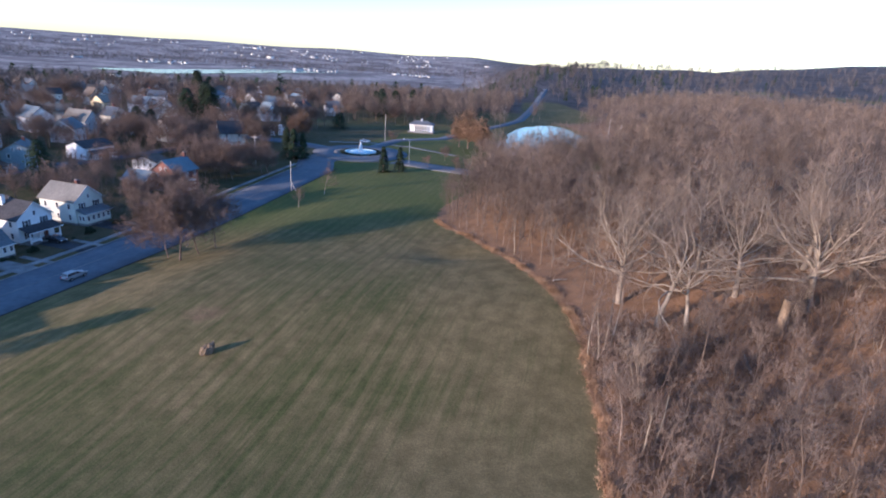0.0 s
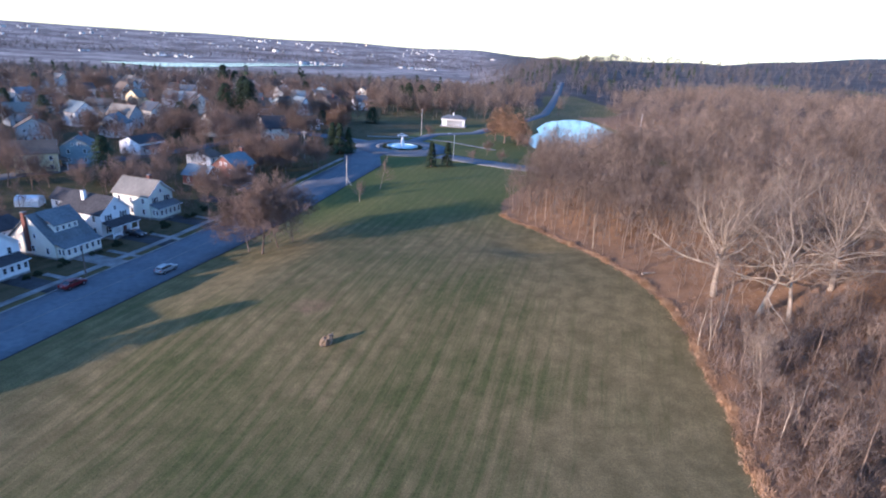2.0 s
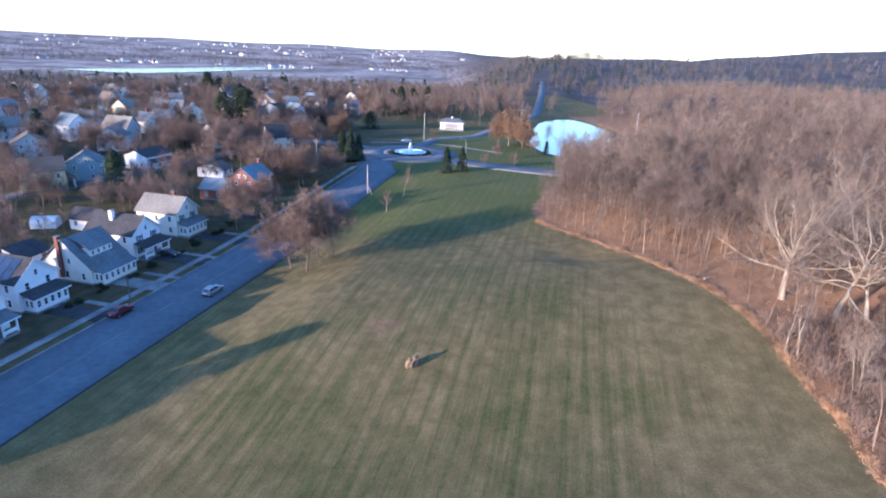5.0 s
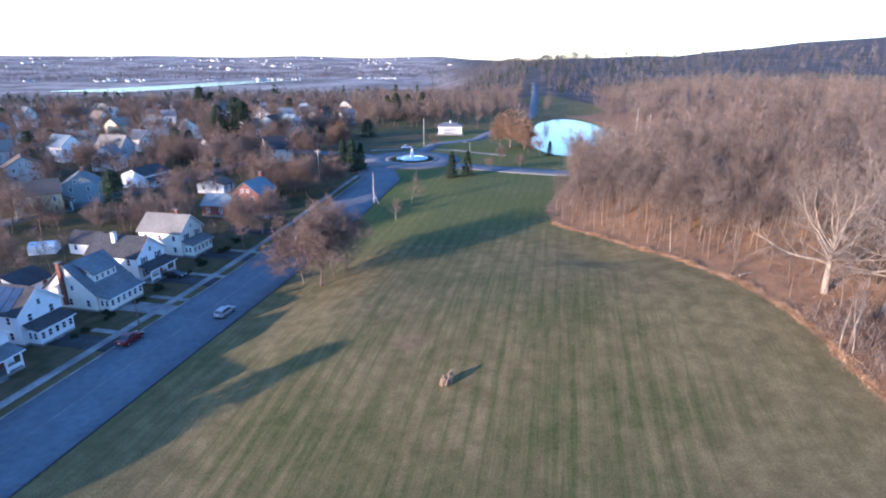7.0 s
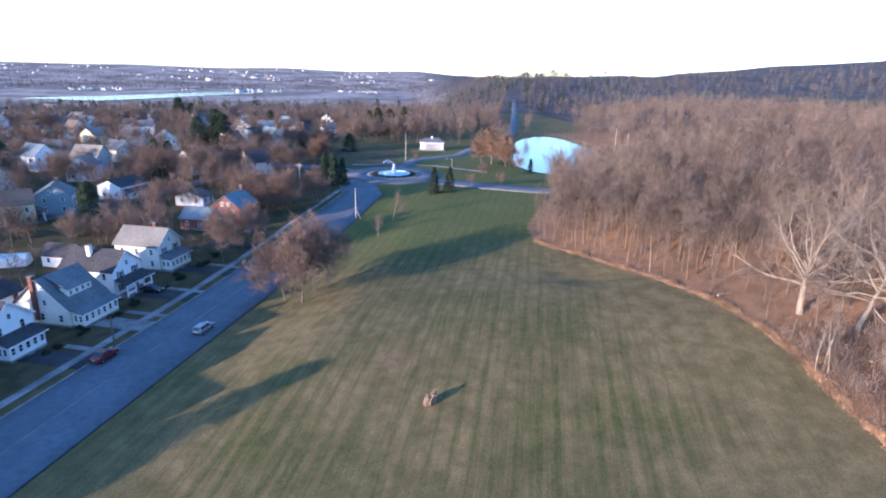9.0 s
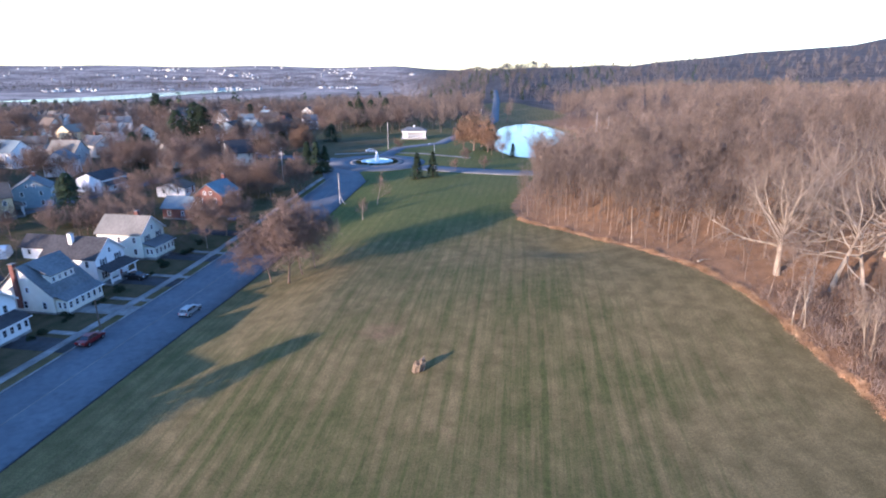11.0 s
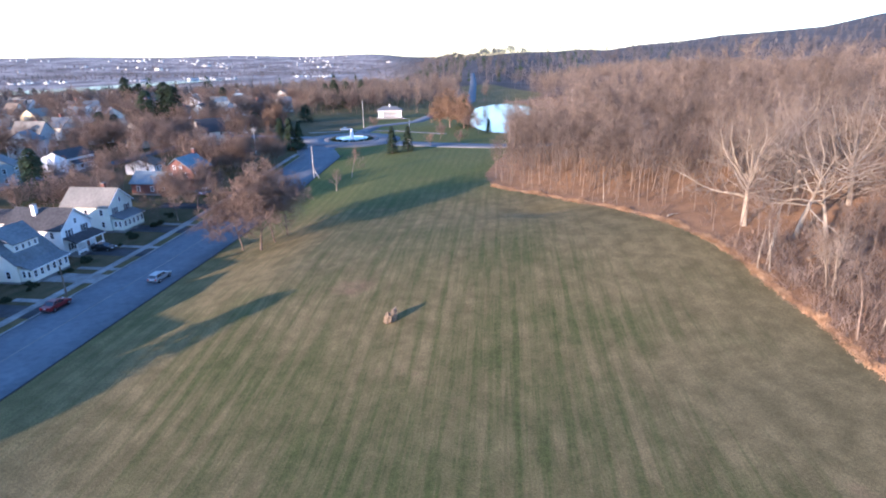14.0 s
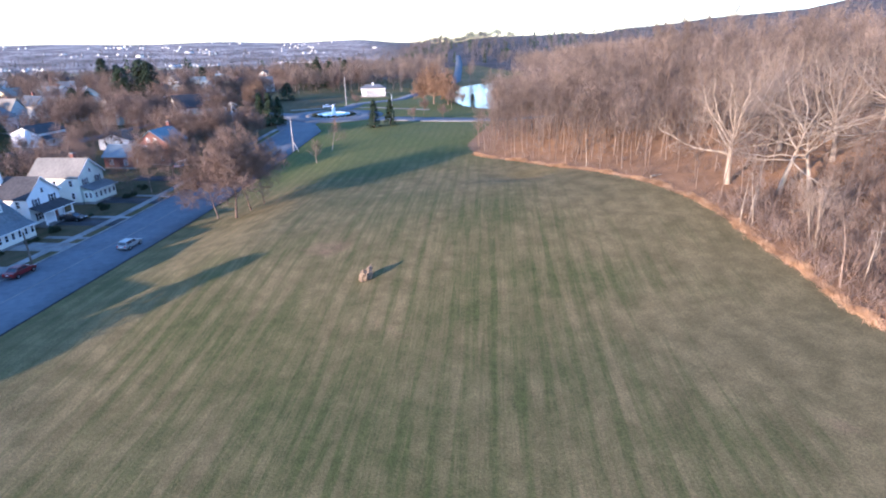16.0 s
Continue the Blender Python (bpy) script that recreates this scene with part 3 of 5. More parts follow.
def stand(master, x, y, yaw=0.0, size=1.0, sink=0.0):
    ob = copy_thing(master, pose(x, y, land_z(x, y) - sink, 0, 0, yaw))
    ob.scale = (size, size, size)
    return ob


def clear_of_roads(x, y, gap=7.0):
    if -ROAD_W - gap - 3 < (x - verge(y)) * 0.958 < 1 and y < 205:
        return False
    if math.hypot(x + 32, y - 233) < 27 or pond_q(x, y) < 1.2:
        return False
    for (a, b) in (((-48, 240), (-92, 262)), ((-92, 262), (-260, 330)), ((-16, 219), (60, 186)), ((60, 186), (140, 176)), ((20, 330), (58, 410)), ((58, 410), (190, 1000))):
        A, B, P = Vector(a), Vector(b), Vector((x, y))
        f = max(0, min(1, (P - A).dot(B - A) / (B - A).length_squared))
        if (A + (B - A) * f - P).length < gap:
            return False
    return True


wr = random.Random(11)
forest_kinds = [tree_thing("woodland_tree", Tree(100 + i).build(FOREST, 15 + i % 3), (M["bark"], M["twig"]), "bare grey-brown deciduous tree at the edge of the woods", group="bare trees of the wood's edge") for i in range(5)]
thin_kinds = [tree_thing("sapling", Tree(200 + i).build(THIN, 10), (M["bark"], M["twig"]), "slender bare sapling with upright twigs in the woods", group="bare saplings of the wood's edge") for i in range(4)]
GIANTS = [  # x, y, height, trunk radius, seed, lean
    (31, 83.5, 21, .62, 301, .03), (34.5, 76, 19, .5, 302, .16), (38, 73.5, 18, .45, 303, .12), (48, 80.5, 19, .5, 304, .06),
    (54, 72.5, 20, .75, 305, .08), (60, 84, 20, .6, 306, .1), (46, 90, 19, .5, 307, .1), (66, 68, 19, .55, 309, .1)]
for x, y, h, r, seed, lean in GIANTS:
    h += 3.5
    t = tree_thing("sycamore", Tree(seed).build(dict(OAK if seed in (301, 304, 305, 306) else SWEEP, r=r, lean=lean, split=1), h), (M["pale_bark"], M["pale_twig"]), "huge bare tree with pale sunlit bark and sweeping limbs", group="pale giant trees")
    t.matrix_basis = pose(x, y, land_z(x, y), 0, 0, seed * 37)
clump = tree_thing("forked_tree", Tree(320).build(dict(STREET, stems=6, lean=.2, r=.12, levels=3, trunk=.6, kids=[5, 4, 4], flare=(30, 14), angle=[26, 32, 36], ratio=[.5, .55, .6], up=[.03, .1, .08], tip=.02), 10), (M["pale_bark"], M["pale_twig"]), "pale many-stemmed bare tree at the wood's edge")
clump.matrix_basis = pose(27.3, 61, land_z(27.3, 61), 0, 0, 20)
for i, (x, y, h) in enumerate(((22.8, 69.2, 10), (24.0, 68.4, 11), (25.3, 70.6, 12), (26.5, 71.5, 12), (24.3, 50.5, 9), (26, 51.5, 10), (17, 108, 11))):
    t = tree_thing("slender_tree", Tree(340 + i).build(dict(THIN, r=.13, kids=[5, 4, 4]), h), (M["pale_bark"], M["twig"]), "slender pale-stemmed bare tree beside the field", group="slender pale trees")
    t.matrix_basis = pose(x, y, land_z(x, y))
# the wood's edge, tree by tree
count, tries, placed = 0, 0, [(g[0], g[1]) for g in GIANTS]
while count < 290 and tries < 20000:
    tries += 1
    y = wr.uniform(30, 150)
    d = abs(wr.gauss(0, 22)) + 2.0
    x = float(wood_edge(y)) + d
    if y > 135 and wr.random() < .3:
        y, x = wr.uniform(135, 196), 0
        x = float(wood_edge(y)) + abs(wr.gauss(0, 10)) + 1.5
    gap = 2.6 if y > 100 else 4.2
    if any((x - a) ** 2 + (y - b) ** 2 < gap ** 2 for a, b in placed) or not clear_of_roads(x, y, 8):
        continue
    if any((x - g[0]) ** 2 + (y - g[1]) ** 2 < 36 and wr.random() < .7 or (0 < g[0] - x < 14 and abs(g[1] - 8 - y) < 9 and wr.random() < .4) for g in GIANTS):
        continue
    if y < 72 and d < 30 and wr.random() < .3:
        continue
    placed.append((x, y))
    near_field = d < 7
    kind = thin_kinds[wr.randrange(4)] if (near_field and wr.random() < .7) or (y < 75 and wr.random() < .75) else forest_kinds[wr.randrange(5)]
    stand(kind, x, y, wr.uniform(0, 360), wr.uniform(0.75, 1.08) * (1.08 if y > 100 else .92), 0.1)
    count += 1
# tall trees at the wood's far corner
for i in range(26):
    y = wr.uniform(116, 156)
    x = .125 * y + wr.uniform(1, 19)
    if x + 36.6 > .39 * (y - 5.7) and x - float(wood_edge(y)) > 3:
        stand(forest_kinds[i % 5], x, y, wr.uniform(0, 360), wr.uniform(1.05, 1.22), 0.1)
# scrub and young trees in front of the giants
SCRUB = dict(STREET, stems=5, lean=.26, r=.06, levels=3, segs=[4, 3, 2], sides=[5, 3, 3], trunk=.62, kids=[6, 5, 5], flare=(40, 20), ratio=[.45, .55, .6], up=[.04, .1, .08], tip=.02, **{"from": [.3, .2, .1]})
scrub_kinds = [tree_thing("young_tree", Tree(360 + i).build(SCRUB, 6.5), (M["pale_bark"], M["brush"]), "many-stemmed bare young tree in the undergrowth", group="young trees of the undergrowth") for i in range(3)]
for i in range(78):
    y = wr.uniform(22, 74)
    x = float(wood_edge(y)) + 3.5 + wr.uniform(0, 1) ** 1.3 * 42
    if any((x - a) ** 2 + (y - b) ** 2 < 6.0 for a, b in placed):
        continue
    placed.append((x, y))
    if i < 3:
        scrub_kinds[i].matrix_basis = pose(x, y, land_z(x, y) - .1)
    else:
        stand(scrub_kinds[i % 3], x, y, wr.uniform(0, 360), wr.uniform(.6, 1.15), 0.1)
for k in forest_kinds + thin_kinds:
    k.matrix_basis = pose(70 + 9 * (forest_kinds + thin_kinds).index(k), 128, land_z(70 + 9 * (forest_kinds + thin_kinds).index(k), 128) - .1)
# deeper woods
mids = [arrays(Tree(400 + i).build(MID, 15.5)) for i in range(6)]
fars = [arrays(Tree(420 + i).build(FAR, 14)) for i in range(6)]
spots = []
for _ in range(40000):
    if len(spots) > 2700:
        break
    a, r = wr.uniform(-5, 62), 60 + 480 * math.sqrt(wr.random())
    x, y = -30 + r * math.sin(radians(a)), r * math.cos(radians(a))
    if (x - float(wood_edge(y)) < (22 if y < 130 else 4) and not (y > 335 and a < 14)) or not clear_of_roads(x, y, 9) or knoll_at(x, y) > .4:
        continue
    spots.append((x, y, wr.uniform(.75, 1.15)))
scatter("woodland", mids, spots, [M["twig"]], "dense bare brown winter woods", "woodland", wr)
spots = []
for _ in range(60000):
    if len(spots) > 5600:
        break
    a, r = wr.uniform(-46, 62), 420 + 2900 * wr.random() ** 1.5
    x, y = -30 + r * math.sin(radians(a)), r * math.cos(radians(a))
    if not clear_of_roads(x, y, 9) or knoll_at(x, y) > .4 or (abs(r / 900 - 1) < .07 and a > 22):
        continue
    if a < 3 and (r < 420 or 1560 < r < 2420 or wr.random() < .2):
        continue
    if r > 1750 and a > 14:
        continue
    if r < 520 and a > 8:
        continue
    spots.append((x, y, wr.uniform(.8, 1.1) * min(1 + r / 4000, 1.4)))
for _ in range(2400):
    a, r = wr.uniform(-46, 4), wr.choice((wr.uniform(2500, 2850), wr.uniform(2500, 3400)))
    spots.append((-30 + r * math.sin(radians(a)), r * math.cos(radians(a)), wr.uniform(1.0, 1.3)))
scatter("far_woodland", fars, spots, [M["hazed_twig"]], "far bare woods on the slopes", "woodland", wr)


# ---- building helpers ----
def part(name, bm, mat, parent, label="", at=None):
    """Links a bmesh as one mesh under a thing or a part."""
    me = bpy.data.meshes.new(name)
    bmesh.ops.recalc_face_normals(bm, faces=bm.faces)
    bm.to_mesh(me)
    bm.free()
    me.materials.append(mat)
    ob = new(name, me)
    ob.parent = parent
    if at is not None:
        ob.matrix_basis = at
    if label:
        tagged(ob, label)
    return ob


def box(bm, x0, x1, y0, y1, z0, z1, bevel=0.0):
    v = [bm.verts.new(p) for p in ((x0, y0, z0), (x1, y0, z0), (x1, y1, z0), (x0, y1, z0), (x0, y0, z1), (x1, y0, z1), (x1, y1, z1), (x0, y1, z1))]
    fs = [bm.faces.new([v[i] for i in f]) for f in ((3, 2, 1, 0), (4, 5, 6, 7), (0, 1, 5, 4), (1, 2, 6, 5), (2, 3, 7, 6), (3, 0, 4, 7))]
    if bevel:
        bmesh.ops.bevel(bm, geom=list({e for f in fs for e in f.edges}), offset=bevel, segments=1, affect="EDGES")
    return bm


def boxed(*a, bevel=0.0):
    return box(bmesh.new(), *a, bevel=bevel)


def slab(bm, pts, thick):
    """A plate under a planar loop of points."""
    top = [bm.verts.new(p) for p in pts]
    low = [bm.verts.new((p[0], p[1], p[2] - thick)) for p in pts]
    bm.faces.new(top)
    bm.faces.new(low[::-1])
    n = len(pts)
    for i in range(n):
        bm.faces.new((top[i], low[i], low[(i + 1) % n], top[(i + 1) % n]))
    return bm


def tube_bm(pts, r, k=8, r1=None, bm=None):
    bm = bm or bmesh.new()
    rows = []
    pts = [Vector(p) for p in pts]
    for i, p in enumerate(pts):
        d = (pts[min(i + 1, len(pts) - 1)] - pts[max(0, i - 1)]).normalized()
        u = Vector((1, 0, 0)) if abs(d.x) < .9 else Vector((0, 1, 0))
        u = (u - d * u.dot(d)).normalized()
        w = d.cross(u)
        rr = r + ((r1 if r1 is not None else r) - r) * i / (len(pts) - 1)
        rows.append([bm.verts.new(p + (u * math.cos(2 * math.pi * j / k) + w * math.sin(2 * math.pi * j / k)) * rr) for j in range(k)])
    for a, b in zip(rows, rows[1:]):
        for j in range(k):
            bm.faces.new((a[j], a[(j + 1) % k], b[(j + 1) % k], b[j]))
    bm.faces.new(rows[0][::-1])
    bm.faces.new(rows[-1])
    return bm


WINDOWS = {}


def window(parent, side, u, z, w, h, front, half, back, shutters=False):
    """A sash window with frame, pane and meeting rail on one wall of a house. side: f(ront), b(ack), l, r."""
    key = (round(w, 2), round(h, 2))
    if key not in WINDOWS:
        bm = bmesh.new()
        t = 0.11
        box(bm, 0, .07, -w / 2, w / 2, -h / 2, -h / 2 + t)
        box(bm, 0, .07, -w / 2, w / 2, h / 2 - t, h / 2)
        box(bm, 0, .07, -w / 2, -w / 2 + t, -h / 2 + t, h / 2 - t)
        box(bm, 0, .07, w / 2 - t, w / 2, -h / 2 + t, h / 2 - t)
        box(bm, 0, .05, -w / 2 + t, w / 2 - t, -.03, .03)
        fr = part("window", bm, M["trim"], None)
        pn = part("pane", boxed(0.004, .025, -w / 2 + t, w / 2 - t, -h / 2 + t, h / 2 - t), M["glass"], None)
        WINDOWS[key] = (fr.data, pn.data)
        bpy.data.objects.remove(fr)
        bpy.data.objects.remove(pn)
    turn = {"f": 0, "b": 180, "l": 90, "r": -90}[side]
    at = {"f": (front, u), "b": (back, u), "l": (u, half), "r": (u, -half)}[side]
    fr = new("window", WINDOWS[key][0])
    fr.parent = parent
    fr.matrix_basis = pose(at[0], at[1], z, 0, 0, turn)
    pn = new("pane", WINDOWS[key][1])
    pn.parent = fr
    if shutters:
        for s in (-1, 1):
            y = s * (w / 2 + .22)
            part("shutter", boxed(0, .05, y - .2, y + .2, -h / 2, h / 2), M["shutter"], fr, "dark shutter")


def gable_walls(D, W, E, R_, axis):
    """Walls of a gabled block: front at x = 0, back at -D, half width W/2. axis x: gables at front and back."""
    bm = bmesh.new()
    h = W / 2
    if axis == "x":
        prof = [(-h, -.6), (h, -.6), (h, E), (0, R_), (-h, E)]
        a = [bm.verts.new((0, p[0], p[1])) for p in prof]
        b = [bm.verts.new((-D, p[0], p[1])) for p in prof]
    else:
        prof = [(0, -.6), (-D, -.6), (-D, E), (-D / 2, R_), (0, E)]
        a = [bm.verts.new((p[0], -h, p[1])) for p in prof]
        b = [bm.verts.new((p[0], h, p[1])) for p in prof]
    bm.faces.new(a)
    bm.faces.new(b[::-1])
    for i in range(5):
        bm.faces.new((a[i], b[i], b[(i + 1) % 5], a[(i + 1) % 5]))
    return bm


def gable_roof(D, W, E, R_, axis, over=.4, thick=.16):
    bm = bmesh.new()
    half = W / 2 if axis == "x" else D / 2
    slope = (R_ - E) / half
    lift = .05
    lo, ze = half + over, E - slope * over + lift + thick
    zr = R_ + lift + thick
    for s in (-1, 1):
        if axis == "x":
            pts = [(over, 0, zr), (-D - over, 0, zr), (-D - over, s * lo, ze), (over, s * lo, ze)]
        else:
            pts = [(-D / 2, -W / 2 - over, zr), (-D / 2, W / 2 + over, zr), (-D / 2 + s * lo, W / 2 + over, ze), (-D / 2 + s * lo, -W / 2 - over, ze)]
        slab(bm, pts, thick)
    return bm


def house(name, x, y, yaw, W, D, E, R_, axis, wall, roof, label, porch=None, chimney=None, dormer=False, shutters=False, solar=False, rows=2, z=None, category="house", far=False, door=True):
    """A gabled house. The front faces local +x; porch: (depth, width, height, open, roof material)."""
    top = new(name)
    top.matrix_basis = pose(x, y, land_z(x, y) if z is None else z, 0, 0, yaw)
    tagged(top, label, category)
    part("wall", gable_walls(D, W, E, R_, axis), M[wall], top)
    rf = part("roof", gable_roof(D, W, E, R_, axis), M[roof], top)
    half = W / 2
    if not far:
        part("foundation", boxed(-D - .04, .04, -half - .04, half + .04, -.6, .35), M["concrete"], top)
        bm = bmesh.new()
        for s in (-1, 1):
            if axis == "x":
                slab(bm, [(.43, 0, R_ + .2), (.37, 0, R_ + .2), (.37, s * (half + .4), E - (R_ - E) / half * .4 + .2), (.43, s * (half + .4), E - (R_ - E) / half * .4 + .2)], .28)
        if axis == "x":
            part("fascia", bm, M["trim"], top, "white fascia board")
        else:
            bm.free()
    ww, wh = (.95, 1.45) if not far else (1.0, 1.3)
    level = [1.7, 4.4][:rows] if E > 4 else [1.6]
    pd = porch[0] if porch else 0
    for zi, zz in enumerate(level):
        if zz + wh / 2 > E:
            break
        n = max(2, int(W / 2.9))
        for i in range(n):
            if porch and zi == 0 and not porch[3]:
                continue
            u = -half + W * (i + .5) / n
            if zi == 0 and door and i == n // 2:
                bm = boxed(0, .07, u - .5, u + .5, .35, 2.4)
                dr = part("door", bm, M["door"], top)
                part("door_handle", boxed(.07, .12, u + .33, u + .4, 1.3, 1.42), M["metal"], dr)
                continue
            window(top, "f", u, zz, ww, wh, 0, half, -D, shutters)
        n = max(2, int(D / (3.2 if not far else 4.2)))
        for side in ("r", "l"):
            for i in range(n):
                window(top, side, -D * (i + .5) / n, zz, ww, wh, 0, half, -D)
    if axis == "x" and R_ - E > 2:
        window(top, "f", 0, E + .75, .8, 1.1, 0, half, -D)
    elif R_ - E > 2:
        window(top, "r", -D / 2 - .9, E + .8, .8, 1.1, 0, half, -D)
        window(top, "r", -D / 2 + .9, E + .8, .8, 1.1, 0, half, -D)
    if chimney:
        cx, cy, ch, mat = chimney
        ck = part("chimney", boxed(cx - .4, cx + .4, cy - .4, cy + .4, 1, ch), M[mat], top)
        part("chimney_cap", boxed(cx - .48, cx + .48, cy - .48, cy + .48, ch, ch + .14), M["concrete"], ck)
    if porch:
        pd, pw, ph, is_open, pm = porch
        part("porch_floor", boxed(.045, pd, -pw / 2, pw / 2, -.5, .4), M["concrete"], top)
        pr = part("porch_roof", slab(bmesh.new(), [(.05, -pw / 2 - .35, ph + .95), (.05, pw / 2 + .35, ph + .95), (pd + .4, pw / 2 + .35, ph + .05), (pd + .4, -pw / 2 - .35, ph + .05)], .16), M[pm], top)
        part("gutter", boxed(pd + .41, pd + .5, -pw / 2 - .35, pw / 2 + .35, ph - .12, ph + .04), M["trim"], pr)
        if is_open:
            for yy in (-pw / 2 + .15, -pw / 6, pw / 6, pw / 2 - .15):
                part("post", boxed(pd - .25, pd - .02, yy - .12, yy + .12, .4, ph - .12), M["trim"], top)
            for yy in (-pw / 2 + .15, pw / 6):
                part("railing", boxed(pd - .17, pd - .09, yy, yy + pw / 3 - .2, .65, 1.25), M["trim"], top)
            part("porch_beam", boxed(pd - .28, pd, -pw / 2, pw / 2, ph - .3, ph - .115), M["trim"], top)
        else:
            part("porch_wall", boxed(.05, pd - .02, -pw / 2 + .05, pw / 2 - .05, .4, ph - .1), M[wall], top)
            n = int(pw / 1.25)
            for i in range(n):
                window(top, "f", -pw / 2 + pw * (i + .5) / n, 1.75, .85, 1.3, pd - .02, half, -D)
            for u in (.8, 1.8):
                if u < pd - .3:
                    window(top, "r", u, 1.75, .75, 1.3, 0, pw / 2 - .05, -D)
        part("steps", box(boxed(pd, pd + .35, -.7, .7, -.4, .2), pd + .35, pd + .7, -.7, .7, -.4, 0.02), M["concrete"], top)
    if dormer:
        dm = part("dormer", boxed(-4.4, -1.5, -W * .3, W * .3, E + .6, E + 3.0), M[wall], top)
        part("dormer_roof", slab(bmesh.new(), [(-D / 2, -W * .33, R_ + .27), (-D / 2, W * .33, R_ + .27), (-1.15, W * .33, E + 3.05), (-1.15, -W * .33, E + 3.05)], .15), M[roof], dm)
        for i in range(4):
            window(dm, "f", -W * .3 + W * .6 * (i + .5) / 4, E + 2.15, .8, .95, -1.5, half, -D)
    if solar:
        slope = (R_ - E) / half
        for i in range(5):
            for j in range(2):
                x0, y0 = -1.6 - 1.75 * i, -.5 - 1.75 * j
                z0, z1 = R_ + y0 * slope + .3, R_ + (y0 - 1.65) * slope + .3
                part("solar_panel", slab(bmesh.new(), [(x0, y0, z0), (x0 - 1.65, y0, z0), (x0 - 1.65, y0 - 1.65, z1), (x0, y0 - 1.65, z1)], .05), M["solar"], rf, "dark blue solar panel")
    return top


YAW = -16.7
# the row of houses along the street
house("house", -96.9, 94.7, YAW, 8.0, 12, 5.6, 8.8, "x", "white", "roof_dark", "white clapboard house with solar panels and glazed porch", (2.6, 6.6, 2.8, False, "roof_dark"), (-9, 1.2, 9.6, "brick"), solar=True)
house("house", -91.4, 107.9, YAW, 9.0, 11.5, 3.6, 8.6, "y", "cream", "roof_grey", "cream bungalow with grey roof and broad dormer", (2.4, 8.4, 2.7, False, "roof_grey"), (-6.6, -4.6, 9.2, "brick"), dormer=True)
house("house", -89.8, 121.0, YAW, 8.2, 12, 5.6, 8.8, "x", "white", "roof_dark", "white house with dark roof, shutters and open porch", (2.6, 7.4, 2.9, True, "roof_dark"), (-7, -1.4, 9.8, "trim"), shutters=True)
house("house", -86.3, 135.4, YAW, 8.0, 11, 5.8, 9.0, "x", "pale", "roof_tan", "pale green-white house with tan roof and glazed porch", (2.6, 7.2, 2.9, False, "roof_grey"), (-3.5, 0.6, 10.0, "brick"), shutters=True)
house("house", -97.6, 81.5, YAW, 8.6, 12, 5.4, 8.8, "x", "white", "roof_grey", "white clapboard house with a grey roof and open porch", (2.5, 7.6, 2.9, True, "roof_grey"), (-7, 1, 9.6, "brick"))
for i, (dx, w_, r_) in enumerate(((0, "cream", "roof_brown"), (-.6, "white", "roof_grey"), (.4, "pale", "roof_dark"), )):
    px, py = street(-30 - 14.5 * (i + 1), -ROAD_W - 11 + dx)
    house("house", px, py, YAW, 8.8, 12, 6.4, 10.6, "x" if i % 2 else "y", w_, r_, "gabled frame house along the street", (2.4, 7.6, 2.9, True, r_))
brick = house("house", -75.2, 166.5, YAW, 9.5, 8.5, 5.7, 8.9, "y", "brick", "roof_slate", "red brick house with slate-blue roof and white trim", None, (-4.25, 4.4, 10.2, "brick"), shutters=False)
part("portico", box(boxed(.02, 1.5, -1.4, 1.4, -.4, .3), .02, 1.6, -1.5, 1.5, 2.9, 3.1), M["trim"], brick, "white entrance portico")
house("brick_wing", -84.2, 163.6, YAW, 7.0, 8.0, 3.1, 5.6, "x", "brick", "roof_slate", "low red brick wing with slate-blue roof", rows=1, category="house wing", door=False)
house("garage", -92.0, 186.5, YAW + 6, 6.5, 9, 2.7, 4.4, "y", "white", "roof_brown", "low white outbuilding with brown roof", rows=1, category="garage", far=True)
house("garage", -107.0, 136.5, YAW, 5.2, 7.5, 2.8, 4.9, "x", "white", "roof_dark", "small white garage with dark roof behind the houses", rows=1, category="garage", far=True)
house("garage", -108.5, 113.0, YAW, 6.4, 9, 2.7, 4.4, "y", "white", "roof_dark", "white garage with black roof behind the houses", rows=1, category="garage", far=True)
bm = bmesh.new()
rows_ = []
for i in range(9):
    a = math.pi * i / 8
    rows_.append([bm.verts.new((sx, math.cos(a) * 1.9, 1.2 + math.sin(a) * 1.4)) for sx in (-2.8, 2.8)])
for a, b in zip(rows_, rows_[1:]):
    bm.faces.new((a[0], a[1], b[1], b[0]))
for k in (0, 1):
    low = [bm.verts.new((-2.8 + 5.6 * k, s * 1.9, -.1)) for s in (1, -1)]
    bm.faces.new([low[0]] + [r[k] for r in rows_] + [low[1]])
bm.verts.ensure_lookup_table()
bm.faces.new((bm.verts[0], bm.verts[1], bm.verts[-2], bm.verts[-4]))
bm.faces.new((bm.verts[16], bm.verts[17], bm.verts[-1], bm.verts[-3]))
shed = new("shed")
shed.matrix_basis = pose(-121.4, 137.5, land_z(-121.4, 137.5), 0, 0, 10)
tagged(shed, "small white shed with a rounded roof in a yard", "shed")
part("shell", bm, M["white"], shed)
part("shed_door", boxed(2.81, 2.87, -.9, .9, 0, 2.0), M["trim"], shed)

